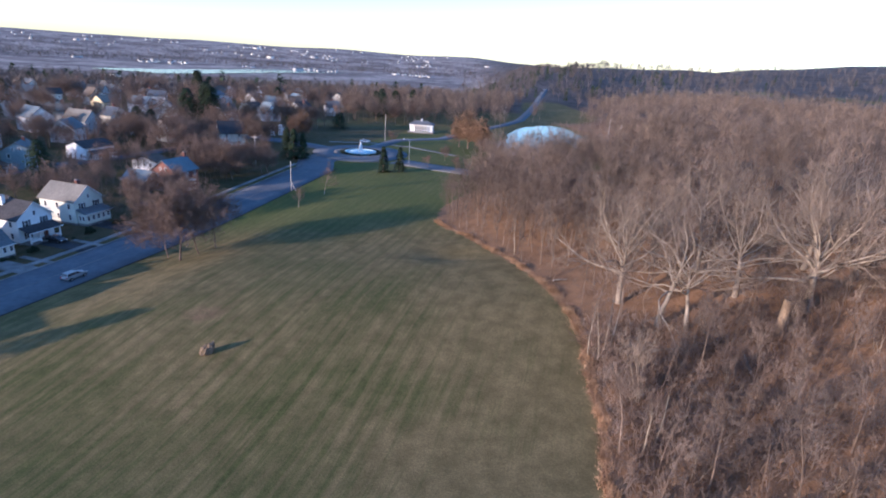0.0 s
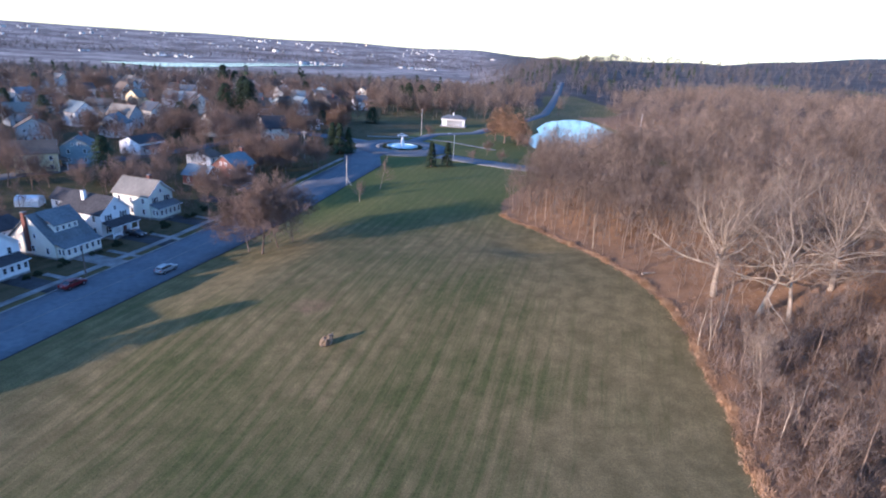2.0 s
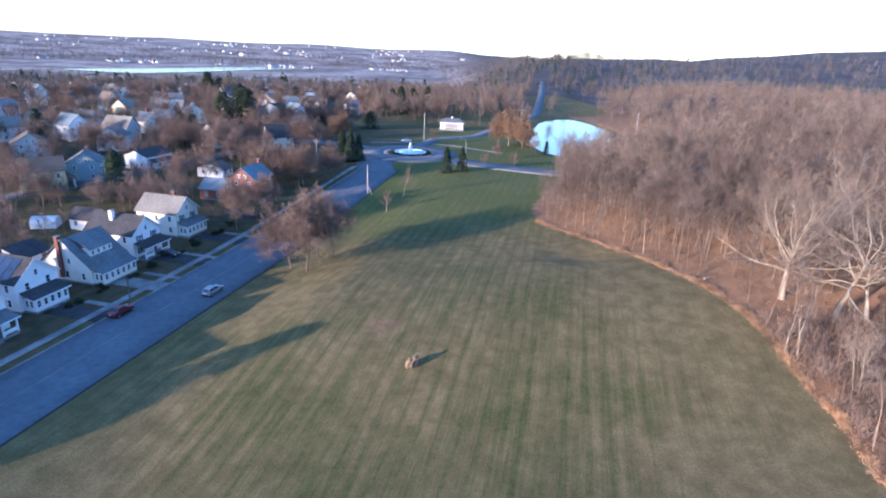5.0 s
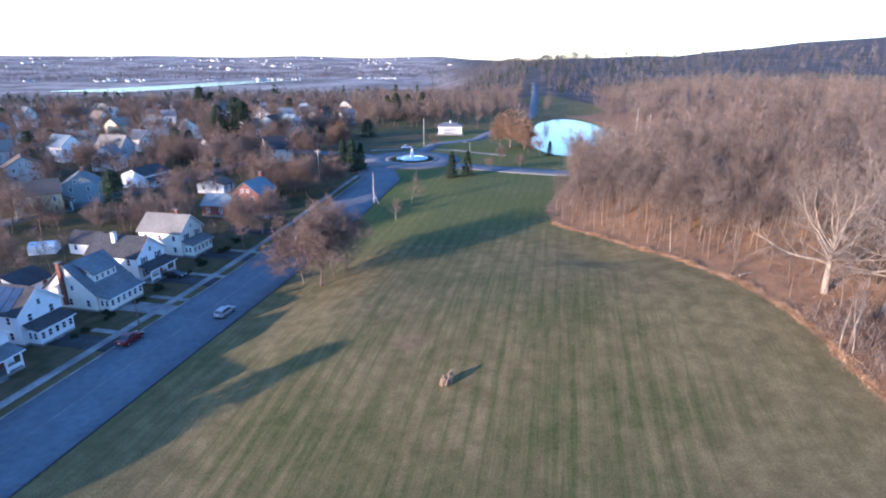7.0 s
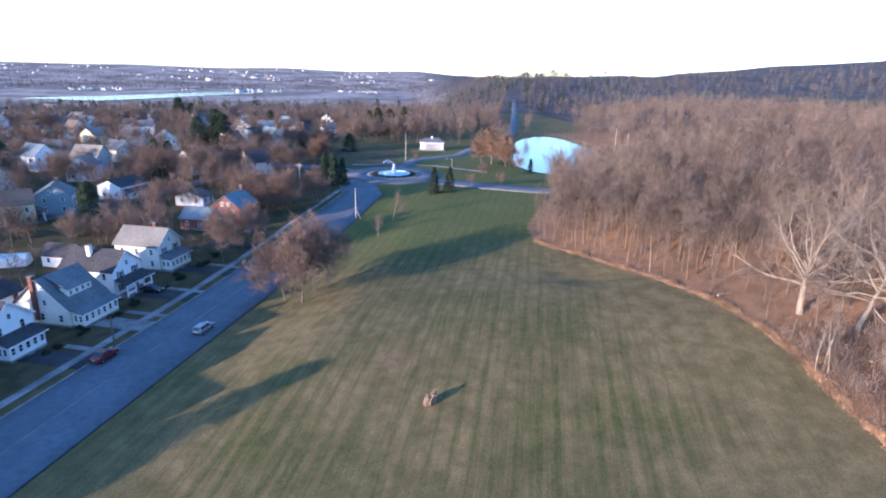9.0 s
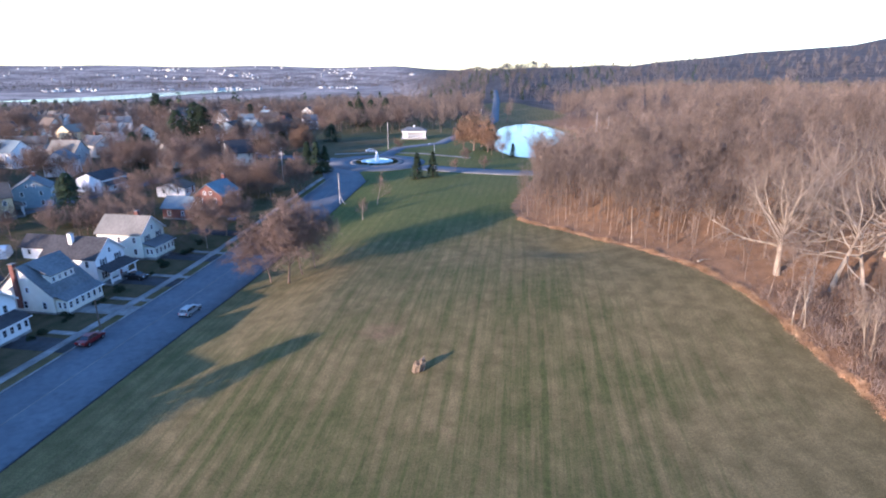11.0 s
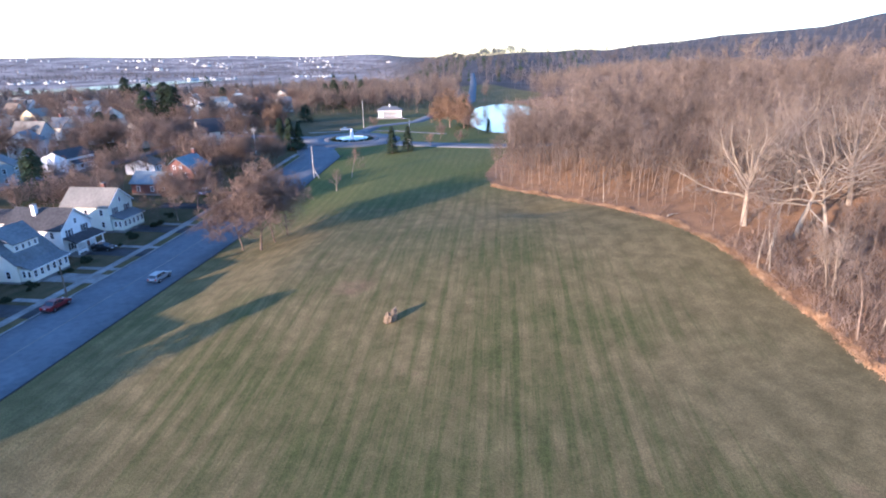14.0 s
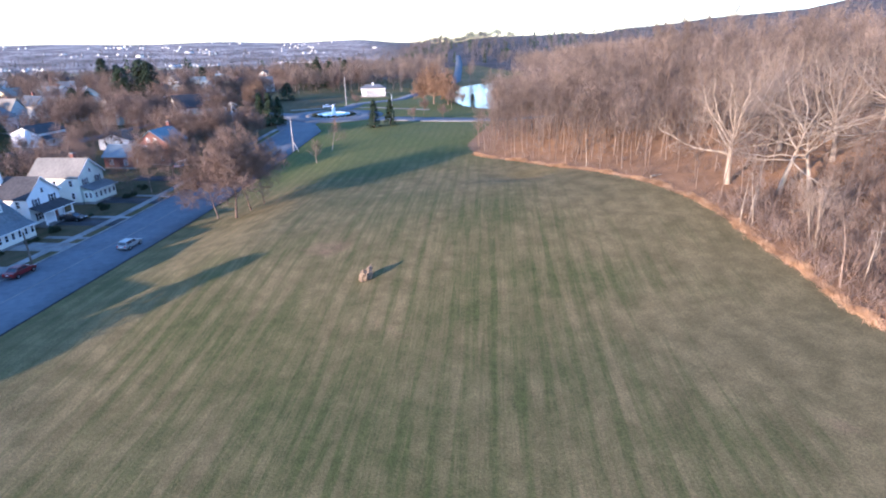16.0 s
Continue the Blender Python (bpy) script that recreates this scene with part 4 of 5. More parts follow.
# houses behind the street
house("house", -134.5, 170.0, 35, 9, 11, 6.0, 9.2, "x", "yellow", "roof_brown", "tall yellow frame house catching the low sun", (2.2, 7, 2.9, True, "roof_brown"), (-5, 1, 10, "brick"))
house("house", -128.5, 180.0, 20, 9, 9, 5.8, 8.6, "y", "bluegrey", "roof_grey", "blue-grey frame house in shade", None, (-4, 2, 9.6, "brick"))
house("house", -117.0, 194.0, -20, 11, 9, 4.4, 6.2, "y", "white", "roof_dark", "long white house with a low dark roof", (2.4, 9, 2.6, True, "roof_dark"))
TOWN = [(-166, 238, -30, "white", "roof_slate"), (-149, 270, 60, "cream", "roof_grey"), (-173, 270, 20, "cream", "roof_tan"), (-146, 240, -15, "grey", "roof_tan"), (-93, 320, -40, "white", "roof_slate"),
        (-188, 236, 50, "white", "roof_tan"), (-218, 388, 70, "white", "roof_grey"), (-140, 221, 5, "white", "roof_grey"), (-104, 330, -25, "bluegrey", "roof_dark"), (-122, 335, 30, "cream", "roof_grey"),
        (-80, 345, -35, "white", "roof_dark"), (-66, 372, 20, "white", "roof_grey"), (-200, 300, 15, "white", "roof_dark"), (-230, 268, 40, "cream", "roof_brown"), (-252, 300, -20, "white", "roof_grey"),
        (-182, 322, 65, "yellow", "roof_tan"), (-160, 318, -10, "white", "roof_slate"), (-139, 305, 25, "cream", "roof_grey"), (-205, 345, -35, "cream", "roof_brown"), (-172, 362, 15, "white", "roof_grey"),
        (-145, 372, 40, "grey", "roof_dark"), (-118, 378, -15, "white", "roof_tan"), (-244, 348, 25, "white", "roof_slate"), (-270, 390, 60, "cream", "roof_grey"), (-236, 415, -20, "white", "roof_tan"),
        (-196, 412, 30, "white", "roof_dark"), (-160, 420, -40, "cream", "roof_brown"), (-128, 425, 20, "white", "roof_grey"), (-98, 408, 50, "white", "roof_slate"), (-290, 335, 10, "grey", "roof_tan"),
        (-210, 205, 30, "cream", "roof_dark"), (-235, 225, -15, "white", "roof_grey"), (-178, 205, 40, "white", "roof_brown"), (-262, 250, 60, "white", "roof_slate"), (-305, 290, 35, "cream", "roof_grey"),
        (-315, 420, 20, "white", "roof_brown"), (-280, 450, -30, "white", "roof_grey"), (-222, 462, 45, "cream", "roof_slate"), (-180, 470, 10, "white", "roof_grey"), (-140, 468, -25, "white", "roof_tan"),
        (-345, 380, 50, "white", "roof_grey"), (-350, 455, -10, "cream", "roof_tan"), (-108, 458, 35, "white", "roof_dark"), (-70, 430, -20, "cream", "roof_grey"), (-330, 330, 0, "white", "roof_dark")]
tr = random.Random(5)
more = random.Random(77)
for _ in range(3000):
    if len(TOWN) >= 68:
        break
    a, r = more.uniform(-42, -8), more.uniform(235, 470)
    x, y = -30 + r * math.sin(radians(a)), r * math.cos(radians(a))
    if clear_of_roads(x, y, 12) and all(math.hypot(x - h[0], y - h[1]) > 19 for h in TOWN) and math.hypot(x + 113, y - 271) > 18 and math.hypot(x + 85, y - 262) > 24:
        TOWN.append((round(x), round(y), more.uniform(-90, 90), more.choice(("white", "cream", "grey", "white")), more.choice(("roof_grey", "roof_dark", "roof_brown", "roof_slate"))))
PAINT = {"white": "white-painted", "cream": "cream-painted", "grey": "grey-sided", "yellow": "yellow-painted", "bluegrey": "blue-grey"}
TONE = {"roof_slate": "slate-blue", "roof_tan": "tan", "roof_grey": "grey", "roof_dark": "dark", "roof_brown": "brown"}
for x, y, yaw, wl, rf in TOWN:
    house("house", x, y, yaw, tr.uniform(7.5, 10.5), tr.uniform(8.5, 12), tr.uniform(5.2, 6.2), tr.uniform(8.4, 10), tr.choice("xy"), wl, rf, f"{PAINT[wl]} gabled town house with a {TONE[rf]} roof", None, (-4, 1, 10.2, "brick") if tr.random() < .5 else None, far=True)

# the far town, too small to count
V, F, S, n = [], [], [], 0
for _ in range(1500):
    a, r = tr.uniform(-46, 5), tr.choice((tr.uniform(470, 1500), tr.uniform(470, 1500), tr.uniform(2425, 2560), tr.uniform(3050, 3900)))
    if 1560 < r < 2420 or noise.noise(Vector((a * .22, r * .004, 5))) < .08:
        continue
    x, y = -30 + r * math.sin(radians(a)), r * math.cos(radians(a))
    if a > -9 and r < 1300:
        continue
    k = 1 + (tr.random() < .06) * tr.uniform(.6, 2.2) * min(1, r / 1500)
    w, d, e, t = tr.uniform(2.6, 4.6) * k, tr.uniform(3.4, 6) * k, tr.uniform(4, 6) * (1 + (k - 1) * .3), tr.uniform(2, 3.4)
    c, s = math.cos(tr.uniform(0, 3.14)), 0
    s = math.sqrt(1 - c * c)
    z = land_z(x, y)
    P = [(-d, -w, -1), (d, -w, -1), (d, w, -1), (-d, w, -1), (-d, -w, e), (d, -w, e), (d, w, e), (-d, w, e), (-d, 0, e + t), (d, 0, e + t)]
    V += [(x + p * c - q * s, y + p * s + q * c, z + h) for p, q, h in P]
    shade = tr.choice((1, 2, 2, 2))
    rs = tr.choice((3, 3, 4, 5))
    for f, m_ in (((0, 1, 5), shade), ((0, 5, 4), shade), ((2, 3, 7), shade), ((2, 7, 6), shade), ((1, 2, 6), shade), ((1, 6, 5), shade), ((3, 0, 4), shade), ((3, 4, 7), shade),
                  ((5, 6, 9), shade), ((7, 4, 8), shade), ((4, 5, 9), rs), ((4, 9, 8), rs), ((6, 7, 8), rs), ((6, 8, 9), rs)):
        F.append([i + n for i in f])
        S.append(m_)
    n += 10
far_town = link_mesh("far_town", V, F, [M["white"], M["cream"], M["grey"], M["roof_grey"], M["roof_dark"], M["roof_tan"]], slots=S)
tagged(far_town, "far town of pale gabled houses across the valley", "houses", kind="stuff")

# ---- driveways and front walks ----
for i, (s0, wd, mt) in enumerate(((-15.0, 4.2, "drive"), (-1.2, 4.0, "concrete"), (12.6, 4.2, "drive"), (27.0, 4.0, "drive"), (44, 4, "drive"))):
    ribbon("driveway", [street(s0, -ROAD_W - .2), street(s0, -ROAD_W - 17)], wd, 0.05, M[mt], "private driveway between two houses", "driveway", .1)
for s0 in (-11.0, 1.0 + 2.6, 15.8, 30.5):
    ribbon("front_walk", [street(s0, -ROAD_W - .2), street(s0, -ROAD_W - 8.5)], 1.2, 0.07, M["concrete"], "concrete front walk to a porch", "path", .1)


# ---- cars ----
def car(name, x, y, yaw, paint, label, wagon=True, L=4.6):
    top = new(name)
    top.matrix_basis = pose(x, y, land_z(x, y) + .055, 0, 0, yaw)
    tagged(top, label, "car")
    h = L / 2
    prof = [(-h, .35), (-h, .75), (-h + .05, .95), (-h + .95, 1.0), (h - 1.25, .98), (h - .35, .86), (h, .66), (h, .35)]
    bm = bmesh.new()
    A = [bm.verts.new((p, -.88, q)) for p, q in prof]
    B = [bm.verts.new((p, .88, q)) for p, q in prof]
    bm.faces.new(A)
    bm.faces.new(B[::-1])
    for i in range(len(prof)):
        j = (i + 1) % len(prof)
        bm.faces.new((A[i], B[i], B[j], A[j]))
    bmesh.ops.bevel(bm, geom=bm.edges[:], offset=.06, segments=2, affect="EDGES")
    part("body", bm, M[paint], top)
    rear = -h + (.25 if wagon else .75)
    cab = [(rear, .95), (rear + (.3 if wagon else .65), 1.42), (h - 2.1, 1.46), (h - 1.15, .95)]
    bm = bmesh.new()
    A = [bm.verts.new((p, -.8 + (.14 if q > 1.2 else 0), q)) for p, q in cab]
    B = [bm.verts.new((p, .8 - (.14 if q > 1.2 else 0), q)) for p, q in cab]
    bm.faces.new(A)
    bm.faces.new(B[::-1])
    for i in range(4):
        j = (i + 1) % 4
        bm.faces.new((A[i], B[i], B[j], A[j]))
    part("window_band", bm, M["glass"], top, "dark tinted glass")
    bm = boxed(cab[1][0] - .05, cab[2][0] + .05, -.68, .68, 1.42, 1.5, bevel=.03)
    rf = part("roof", bm, M[paint], top)
    for s in (-1, 1):
        for a, b in ((cab[0], cab[1]), (cab[3], cab[2]), ((h - 2.6, .95), (h - 2.7, 1.45))):
            part("pillar", tube_bm([(a[0], s * .8, a[1]), (b[0], s * .67, b[1])], .045, 5), M[paint], rf)
        if wagon:
            part("roof_rail", tube_bm([(cab[1][0] + .1, s * .6, 1.54), (cab[2][0] - .1, s * .6, 1.54)], .025, 5), M["metal"], rf)
        part("headlight", boxed(h - .25, h + .01, s * .62 - .2, s * .62 + .2, .62, .78, bevel=.02), M["clear"], top)
        part("tail_light", boxed(-h - .015, -h + .1, s * .68 - .13, s * .68 + .13, .68, .92, bevel=.02), M["tail"], top)
        part("mirror", boxed(h - 1.75, h - 1.55, s * .95 - .09, s * .95 + .09, .95, 1.1, bevel=.02), M[paint], top)
        for wx in (-h + .85, h - .85):
            wl = part("wheel", tube_bm([(wx, s * .9 - .11, .33), (wx, s * .9 + .11, .33)], .33, 14), M["tyre"], top)
            part("rim", tube_bm([(wx, s * .9 + s * .1, .33), (wx, s * .9 + s * .125, .33)], .2, 10), M["rim"], wl)
    part("bumper", boxed(-h - .03, -h + .1, -.8, .8, .34, .52, bevel=.02), M["black"], top)
    part("plate", boxed(-h - .035, -h - .02, -.24, .24, .72, .84), M["whitepaint"], top)
    return top


UP = 73.3
car("station_wagon", -69.3, 101.0, UP, "silver", "silver station wagon parked by the field's kerb")
car("saloon_car", -81.9, 91.6, UP, "red", "dark red saloon parked at the kerb", wagon=False)
car("saloon_car", *street(13.4, -ROAD_W - 10.5), YAW, "black", "dark saloon parked on a driveway", wagon=False)
car("saloon_car", -73.5, 159.5, UP, "blue", "pale blue saloon beside the brick house", wagon=False)
for x, y, a in ((-87.5, 258.5, 150), (-84, 262, 150), (-93, 256, 150), (-34, 262, 10), (-78, 285, 30)):
    car("parked_car", x, y, a, "whitepaint", "white car parked near the gate pillars", wagon=a != 10)

# ---- poles, lamps and pillars ----


def utility_pole(x, y, h, label, arm=True, mat="pole", brace=False):
    top = new("utility_pole")
    top.matrix_basis = pose(x, y, land_z(x, y), 0, 0, UP)
    tagged(top, label, "utility pole")
    part("shaft", tube_bm([(0, 0, -.5), (0, 0, h * .5), (0, 0, h)], .17, 9, .11), M[mat], top)
    if arm:
        part("crossarm", boxed(-.08, .08, -1.1, 1.1, h - .8, h - .65), M["pole"], top)
        for yy in (-.95, -.4, .4, .95):
            part("insulator", tube_bm([(0, yy, h - .65), (0, yy, h - .45)], .05, 6), M["kerb"], top)
    if brace:
        part("brace", tube_bm([(.2, -1.6, -.3), (0, 0, 3.0)], .1, 7), M["pole"], top)
    return top


def street_lamp(x, y, h, yaw, label):
    top = new("street_lamp")
    top.matrix_basis = pose(x, y, land_z(x, y), 0, 0, yaw)
    tagged(top, label, "street lamp")
    part("column", tube_bm([(0, 0, -.4), (0, 0, h)], .11, 8, .07), M["metal"], top)
    part("arm", tube_bm([(0, 0, h - .1), (-.8, 0, h + .35), (-2.0, 0, h + .5)], .05, 6), M["metal"], top)
    part("lantern", boxed(-2.6, -1.9, -.16, .16, h + .4, h + .56, bevel=.04), M["trim"], top)
    return top


utility_pole(-45.0, 171.0, 9.4, "pale bare utility pole on the verge", arm=False, brace=True)
utility_pole(-65, 199.5, 10.5, "grey wooden utility pole beside the street")
utility_pole(-25.6, 271, 12.5, "tall slim pole behind the roundabout", arm=False)
utility_pole(*street(-8.5, -ROAD_W - 1.2), 5.2, "short dark wooden pole on the pavement verge", arm=False, mat="roof_brown")
utility_pole(92, 306, 13, "weathered dead trunk standing by the pond", arm=False)
utility_pole(96, 299, 11, "weathered dead trunk standing by the pond", arm=False)
street_lamp(-10.8, 214, 9.3, 20, "grey steel street lamp by the roundabout")
street_lamp(45, 395, 9, 90, "grey steel street lamp on the far road")
for x, y in ((-89.4, 254.5), (-78.3, 266.5), (-75.6, 270.5)):
    top = new("gate_pillar")
    top.matrix_basis = pose(x, y, land_z(x, y), 0, 0, 25)
    tagged(top, "stout white stone gate pillar at the road", "pillar", "white gate pillars")
    part("shaft", boxed(-.85, .85, -.85, .85, -.3, 4.2, bevel=.06), M["white"], top)
    part("base", boxed(-1.05, 1.05, -1.05, 1.05, -.3, .6, bevel=.05), M["white"], top)
    part("cap", boxed(-1.1, 1.1, -1.1, 1.1, 4.2, 4.6, bevel=.08), M["trim"], top)
    part("finial", tube_bm([(0, 0, 4.6), (0, 0, 4.9), (0, 0, 5.2)], .4, 10, .1), M["trim"], top)

# ---- fountain and hedge ----
fountain = new("fountain")
fountain.matrix_basis = pose(CIRCLE.x, CIRCLE.y, ZC)
tagged(fountain, "round pale-blue fountain basin with a white centre", "fountain")
ring("basin_wall", (0, 0), 6.0, 6.5, -.2, .6, M["basin"], parent=fountain)
ring("basin_floor", (0, 0), 0.02, 6.0, -.2, .32, M["basin"], parent=fountain)
part("pedestal", tube_bm([(0, 0, 0), (0, 0, 1.0), (0, 0, 2.2)], 1.0, 14, .7), M["trim"], fountain)
part("bowl", tube_bm([(0, 0, 2.2), (0, 0, 2.6)], .5, 18, .95), M["trim"], fountain)
part("spire", tube_bm([(0, 0, 2.6), (0, 0, 4.2)], .55, 10, .4), M["trim"], fountain)
hr = random.Random(9)
V, F = [], []
for i in range(2600):
    a, r = hr.uniform(0, 2 * math.pi), hr.uniform(6.7, 8.5)
    p = Vector((CIRCLE.x + r * math.cos(a), CIRCLE.y + r * math.sin(a), ZC + hr.uniform(0, .75)))
    b = len(V)
    for _ in range(3):
        V.append(p + Vector((hr.gauss(0, .16), hr.gauss(0, .16), hr.gauss(0, .12))))
    F.append((b, b + 1, b + 2))
tagged(link_mesh("hedge_ring", V, F, [M["hedge"]]), "low dark hedge ringing the fountain", "hedge", kind="stuff")

# ---- pavilion ----
pav = new("pavilion")
pav.matrix_basis = pose(-9.5, 312, land_z(-9.5, 312), 0, 0, -96)
tagged(pav, "white columned park pavilion with a hipped roof", "pavilion")
part("plinth", boxed(-4.2, 4.2, -7, 7, -.4, .5), M["concrete"], pav)
part("rear_wall", boxed(-3.4, -3.1, -5.6, 5.6, .5, 3.7), M["white"], pav)
for s in (-1, 1):
    part("end_room", boxed(-3.1, 2.4, s * 5.0 - 1.2, s * 5.0 + 1.2, .5, 3.7), M["white"], pav)
for i in range(6):
    yy = -3.4 + 6.8 * i / 5
    cl = part("column", tube_bm([(3.2, yy, .5), (3.2, yy, 3.7)], .28, 10, .23), M["trim"], pav)
    part("capital", boxed(2.88, 3.52, yy - .32, yy + .32, 3.55, 3.72), M["trim"], cl)
part("entablature", boxed(-3.8, 3.8, -6.5, 6.5, 3.72, 4.4), M["trim"], pav)
bm = bmesh.new()
c4 = [bm.verts.new(p) for p in ((-4.3, -7, 4.4), (4.3, -7, 4.4), (4.3, 7, 4.4), (-4.3, 7, 4.4))]
r2 = [bm.verts.new(p) for p in ((0, -3.4, 6.3), (0, 3.4, 6.3))]
bm.faces.new(c4[::-1])
for f in ((c4[0], c4[1], r2[0]), (c4[1], c4[2], r2[1], r2[0]), (c4[2], c4[3], r2[1]), (c4[3], c4[0], r2[0], r2[1])):
    bm.faces.new(f)
part("roof", bm, M["roof_grey"], pav)
part("cupola", tube_bm([(0, 0, 6.1), (0, 0, 7.2)], .5, 8, .35), M["trim"], pav)

# ---- the stump in the field ----
stump = new("stump")
stump.matrix_basis = pose(-31.3, 70.3, land_z(-31.3, 70.3), 0, 0, 30)
tagged(stump, "weathered tan jagged stump standing in the grass", "stump")
bm = bmesh.new()
bmesh.ops.create_icosphere(bm, subdivisions=4, radius=1.0)
for v in bm.verts:
    p = v.co.copy()
    k = 1 + .3 * noise.noise(p * 1.7) + .16 * noise.noise(p * 5)
    h = (p.z + .75) * (.95 if p.z > 0 else .5)
    v.co = Vector((p.x * .95 * k + .38 * h, p.y * .6 * k + .1 * h, h * k - .15))
    v.co.z += max(0, p.z) * (.25 * p.x + .2 * noise.noise(p * 3.1))
part("wood", bm, M["stone"], stump)
for i in range(6):
    a = i * 1.05
    part("splinter", tube_bm([(.35 * math.cos(a), .3 * math.sin(a), .5), (.3 + .7 * math.cos(a), .55 * math.sin(a), .9 + .3 * math.sin(3 * a)), (.5 + .75 * math.cos(a), .6 * math.sin(a), 1.3 + .3 * math.sin(3 * a))], .2, 6, .04), M["stone"], stump)


# ---- conifers ----
def conifer(seed, h, r, label, blunt=False):
    rng = random.Random(seed)
    top = new("conifer")
    tagged(top, label, "conifer")
    part("trunk", tube_bm([(0, 0, -.4), (0, 0, h * .9)], .03 * h, 7, .02), M["bark"], top)
    V, F = [], []
    n = int(260 * h / 9)
    for i in range(n):
        f = rng.random() ** .8
        z = h * (.05 + .93 * f)
        rad = r * ((1 - f) ** (.45 if blunt else .8)) * rng.uniform(.65, 1.12) + .12
        a = rng.uniform(0, 2 * math.pi)
        tip = Vector((math.cos(a) * rad, math.sin(a) * rad, z - rad * .2))
        root = Vector((math.cos(a) * rad * .15, math.sin(a) * rad * .15, z + rad * .05))
        side = Vector((-math.sin(a), math.cos(a), 0))
        for k in range(6):
            t = .35 + .65 * k / 5
            c = root.lerp(tip, t) + Vector((rng.gauss(0, .1), rng.gauss(0, .1), rng.gauss(0, .1)))
            s = .2 + .3 * rng.random()
            b = len(V)
            V.extend((c - side * s + Vector((0, 0, rng.uniform(-.15, .1))), c + side * s + Vector((0, 0, rng.uniform(-.15, .1))), c + (tip - root).normalized() * s * 1.5 + Vector((0, 0, rng.uniform(-.3, .15)))))
            F.append((b, b + 1, b + 2))
    link_mesh("crown", V, F, [M["needle"]], top)
    return top


spruce = [conifer(600 + i, 9.3, 2.5, "dark green pointed conifer on the lawn") for i in range(2)]
tall = [conifer(610 + i, 14, 5.0, "tall dark conifer among the houses", True) for i in range(3)]
round_yew = conifer(620, 8.5, 5.2, "broad dark evergreen beside the park road", True)
sp = [(spruce[0], -19, 197.5, 1.0), (spruce[1], -13.2, 199.5, .95), (spruce[0], -54.5, 212.5, 1.25), (spruce[1], -51.5, 214.5, 1.05), (spruce[1], -58, 216, 1.2), (spruce[0], 27, 241, .65),
      (round_yew, -53.5, 306, 1.05), (round_yew, -77, 290, .85), (tall[0], -108, 270, 1.55), (tall[1], -118, 268, 1.4), (tall[2], -113, 278, 1.6), (tall[1], -126, 238, .95), (tall[2], -122, 241, .85),
      (tall[0], -176, 420, 1.5), (tall[1], -169, 424, 1.2), (tall[2], -174, 224, 1.0), (tall[0], -183, 254, .8), (tall[1], -107, 380, 1.1), (tall[2], -39, 385, 1.3), (tall[0], -31, 398, 1.2), (tall[1], -45, 402, 1.1),
      (tall[2], -20, 420, 1.2), (tall[0], -250, 330, 1.0), (tall[1], -210, 252, .9), (spruce[0], 21, 263, 1.5), (tall[2], -115, 161, 1.0), (tall[0], -99, 50.5, 1.05), (tall[1], -118, 92, .85)]
used = set()
for k, x, y, s in sp:
    if k in used:
        stand(k, x, y, hr.uniform(0, 360), s)
    else:
        used.add(k)
        k.matrix_basis = pose(x, y, land_z(x, y), 0, 0, hr.uniform(0, 360)) @ Matrix.Scale(s, 4)
cv = []
for i in range(3):
    rng = random.Random(700 + i)
    V, F = [], []
    for j in range(46):
        f = rng.random()
        rad = 2.6 * (1 - f) ** .7 + .2
        a = rng.uniform(0, 6.283)
        c = Vector((math.cos(a) * rad * .6, math.sin(a) * rad * .6, 1 + 13 * f))
        b = len(V)
        V.extend((c + Vector((rng.gauss(0, .9), rng.gauss(0, .9), rng.gauss(0, .8))), c + Vector((rng.gauss(0, .9), rng.gauss(0, .9), rng.gauss(0, .8))), c + Vector((rng.gauss(0, .5), rng.gauss(0, .5), 1.4))))
        F.append((b, b + 1, b + 2))
    cv.append((np.array([tuple(v) for v in V], np.float32), np.array(F, np.int32)))
spots = []
for _ in range(190):
    a, r = hr.choice((hr.uniform(5, 24), hr.uniform(5, 24), hr.uniform(-40, 45))), hr.uniform(560, 1400)
    spots.append((-30 + r * math.sin(radians(a)), r * math.cos(radians(a)), hr.uniform(.7, 1.05)))
for _ in range(130):
    a, r = hr.uniform(-42, 2), hr.uniform(480, 1300)
    spots.append((-30 + r * math.sin(radians(a)), r * math.cos(radians(a)), hr.uniform(.8, 1.3)))
scatter("far_conifers", cv, spots, [M["needle"]], "dark conifers on the far ridge", "conifers", hr)

# ---- street and garden trees ----
street_kinds = [tree_thing("street_tree", Tree(500 + i).build(GARDEN, 12.5), (M["bark"], M["red_twig"]), "bare rounded deciduous tree with fine reddish twigs", group="garden trees") for i in range(4)]
big_street = tree_thing("verge_tree", Tree(520).build(dict(STREET, kids=[12, 9, 8, 7], r=.32, lean=.08, split=1), 18.5), (M["bark"], M["red_twig"]), "bare verge tree with a dense rounded crown")
big_street.matrix_basis = pose(-53.2, 111.0, land_z(-53.2, 111.0), 0, 0, 40)
for seed, x, y, h in ((521, -50.8, 115.0, 18), (522, -48.6, 118.8, 15.5), (523, -57.0, 113.8, 16.5), (524, -75.4, 138.0, 15.5), (525, -72.8, 146.5, 13), (526, -65.9, 178.4, 13.5), (527, -59, 187, 13)):
    t = tree_thing("verge_tree", Tree(seed).build(dict(STREET, r=.18, lean=.1, split=1), h), (M["bark"], M["red_twig"]), "bare verge tree with upright twiggy crown")
    t.matrix_basis = pose(x, y, land_z(x, y), 0, 0, seed)
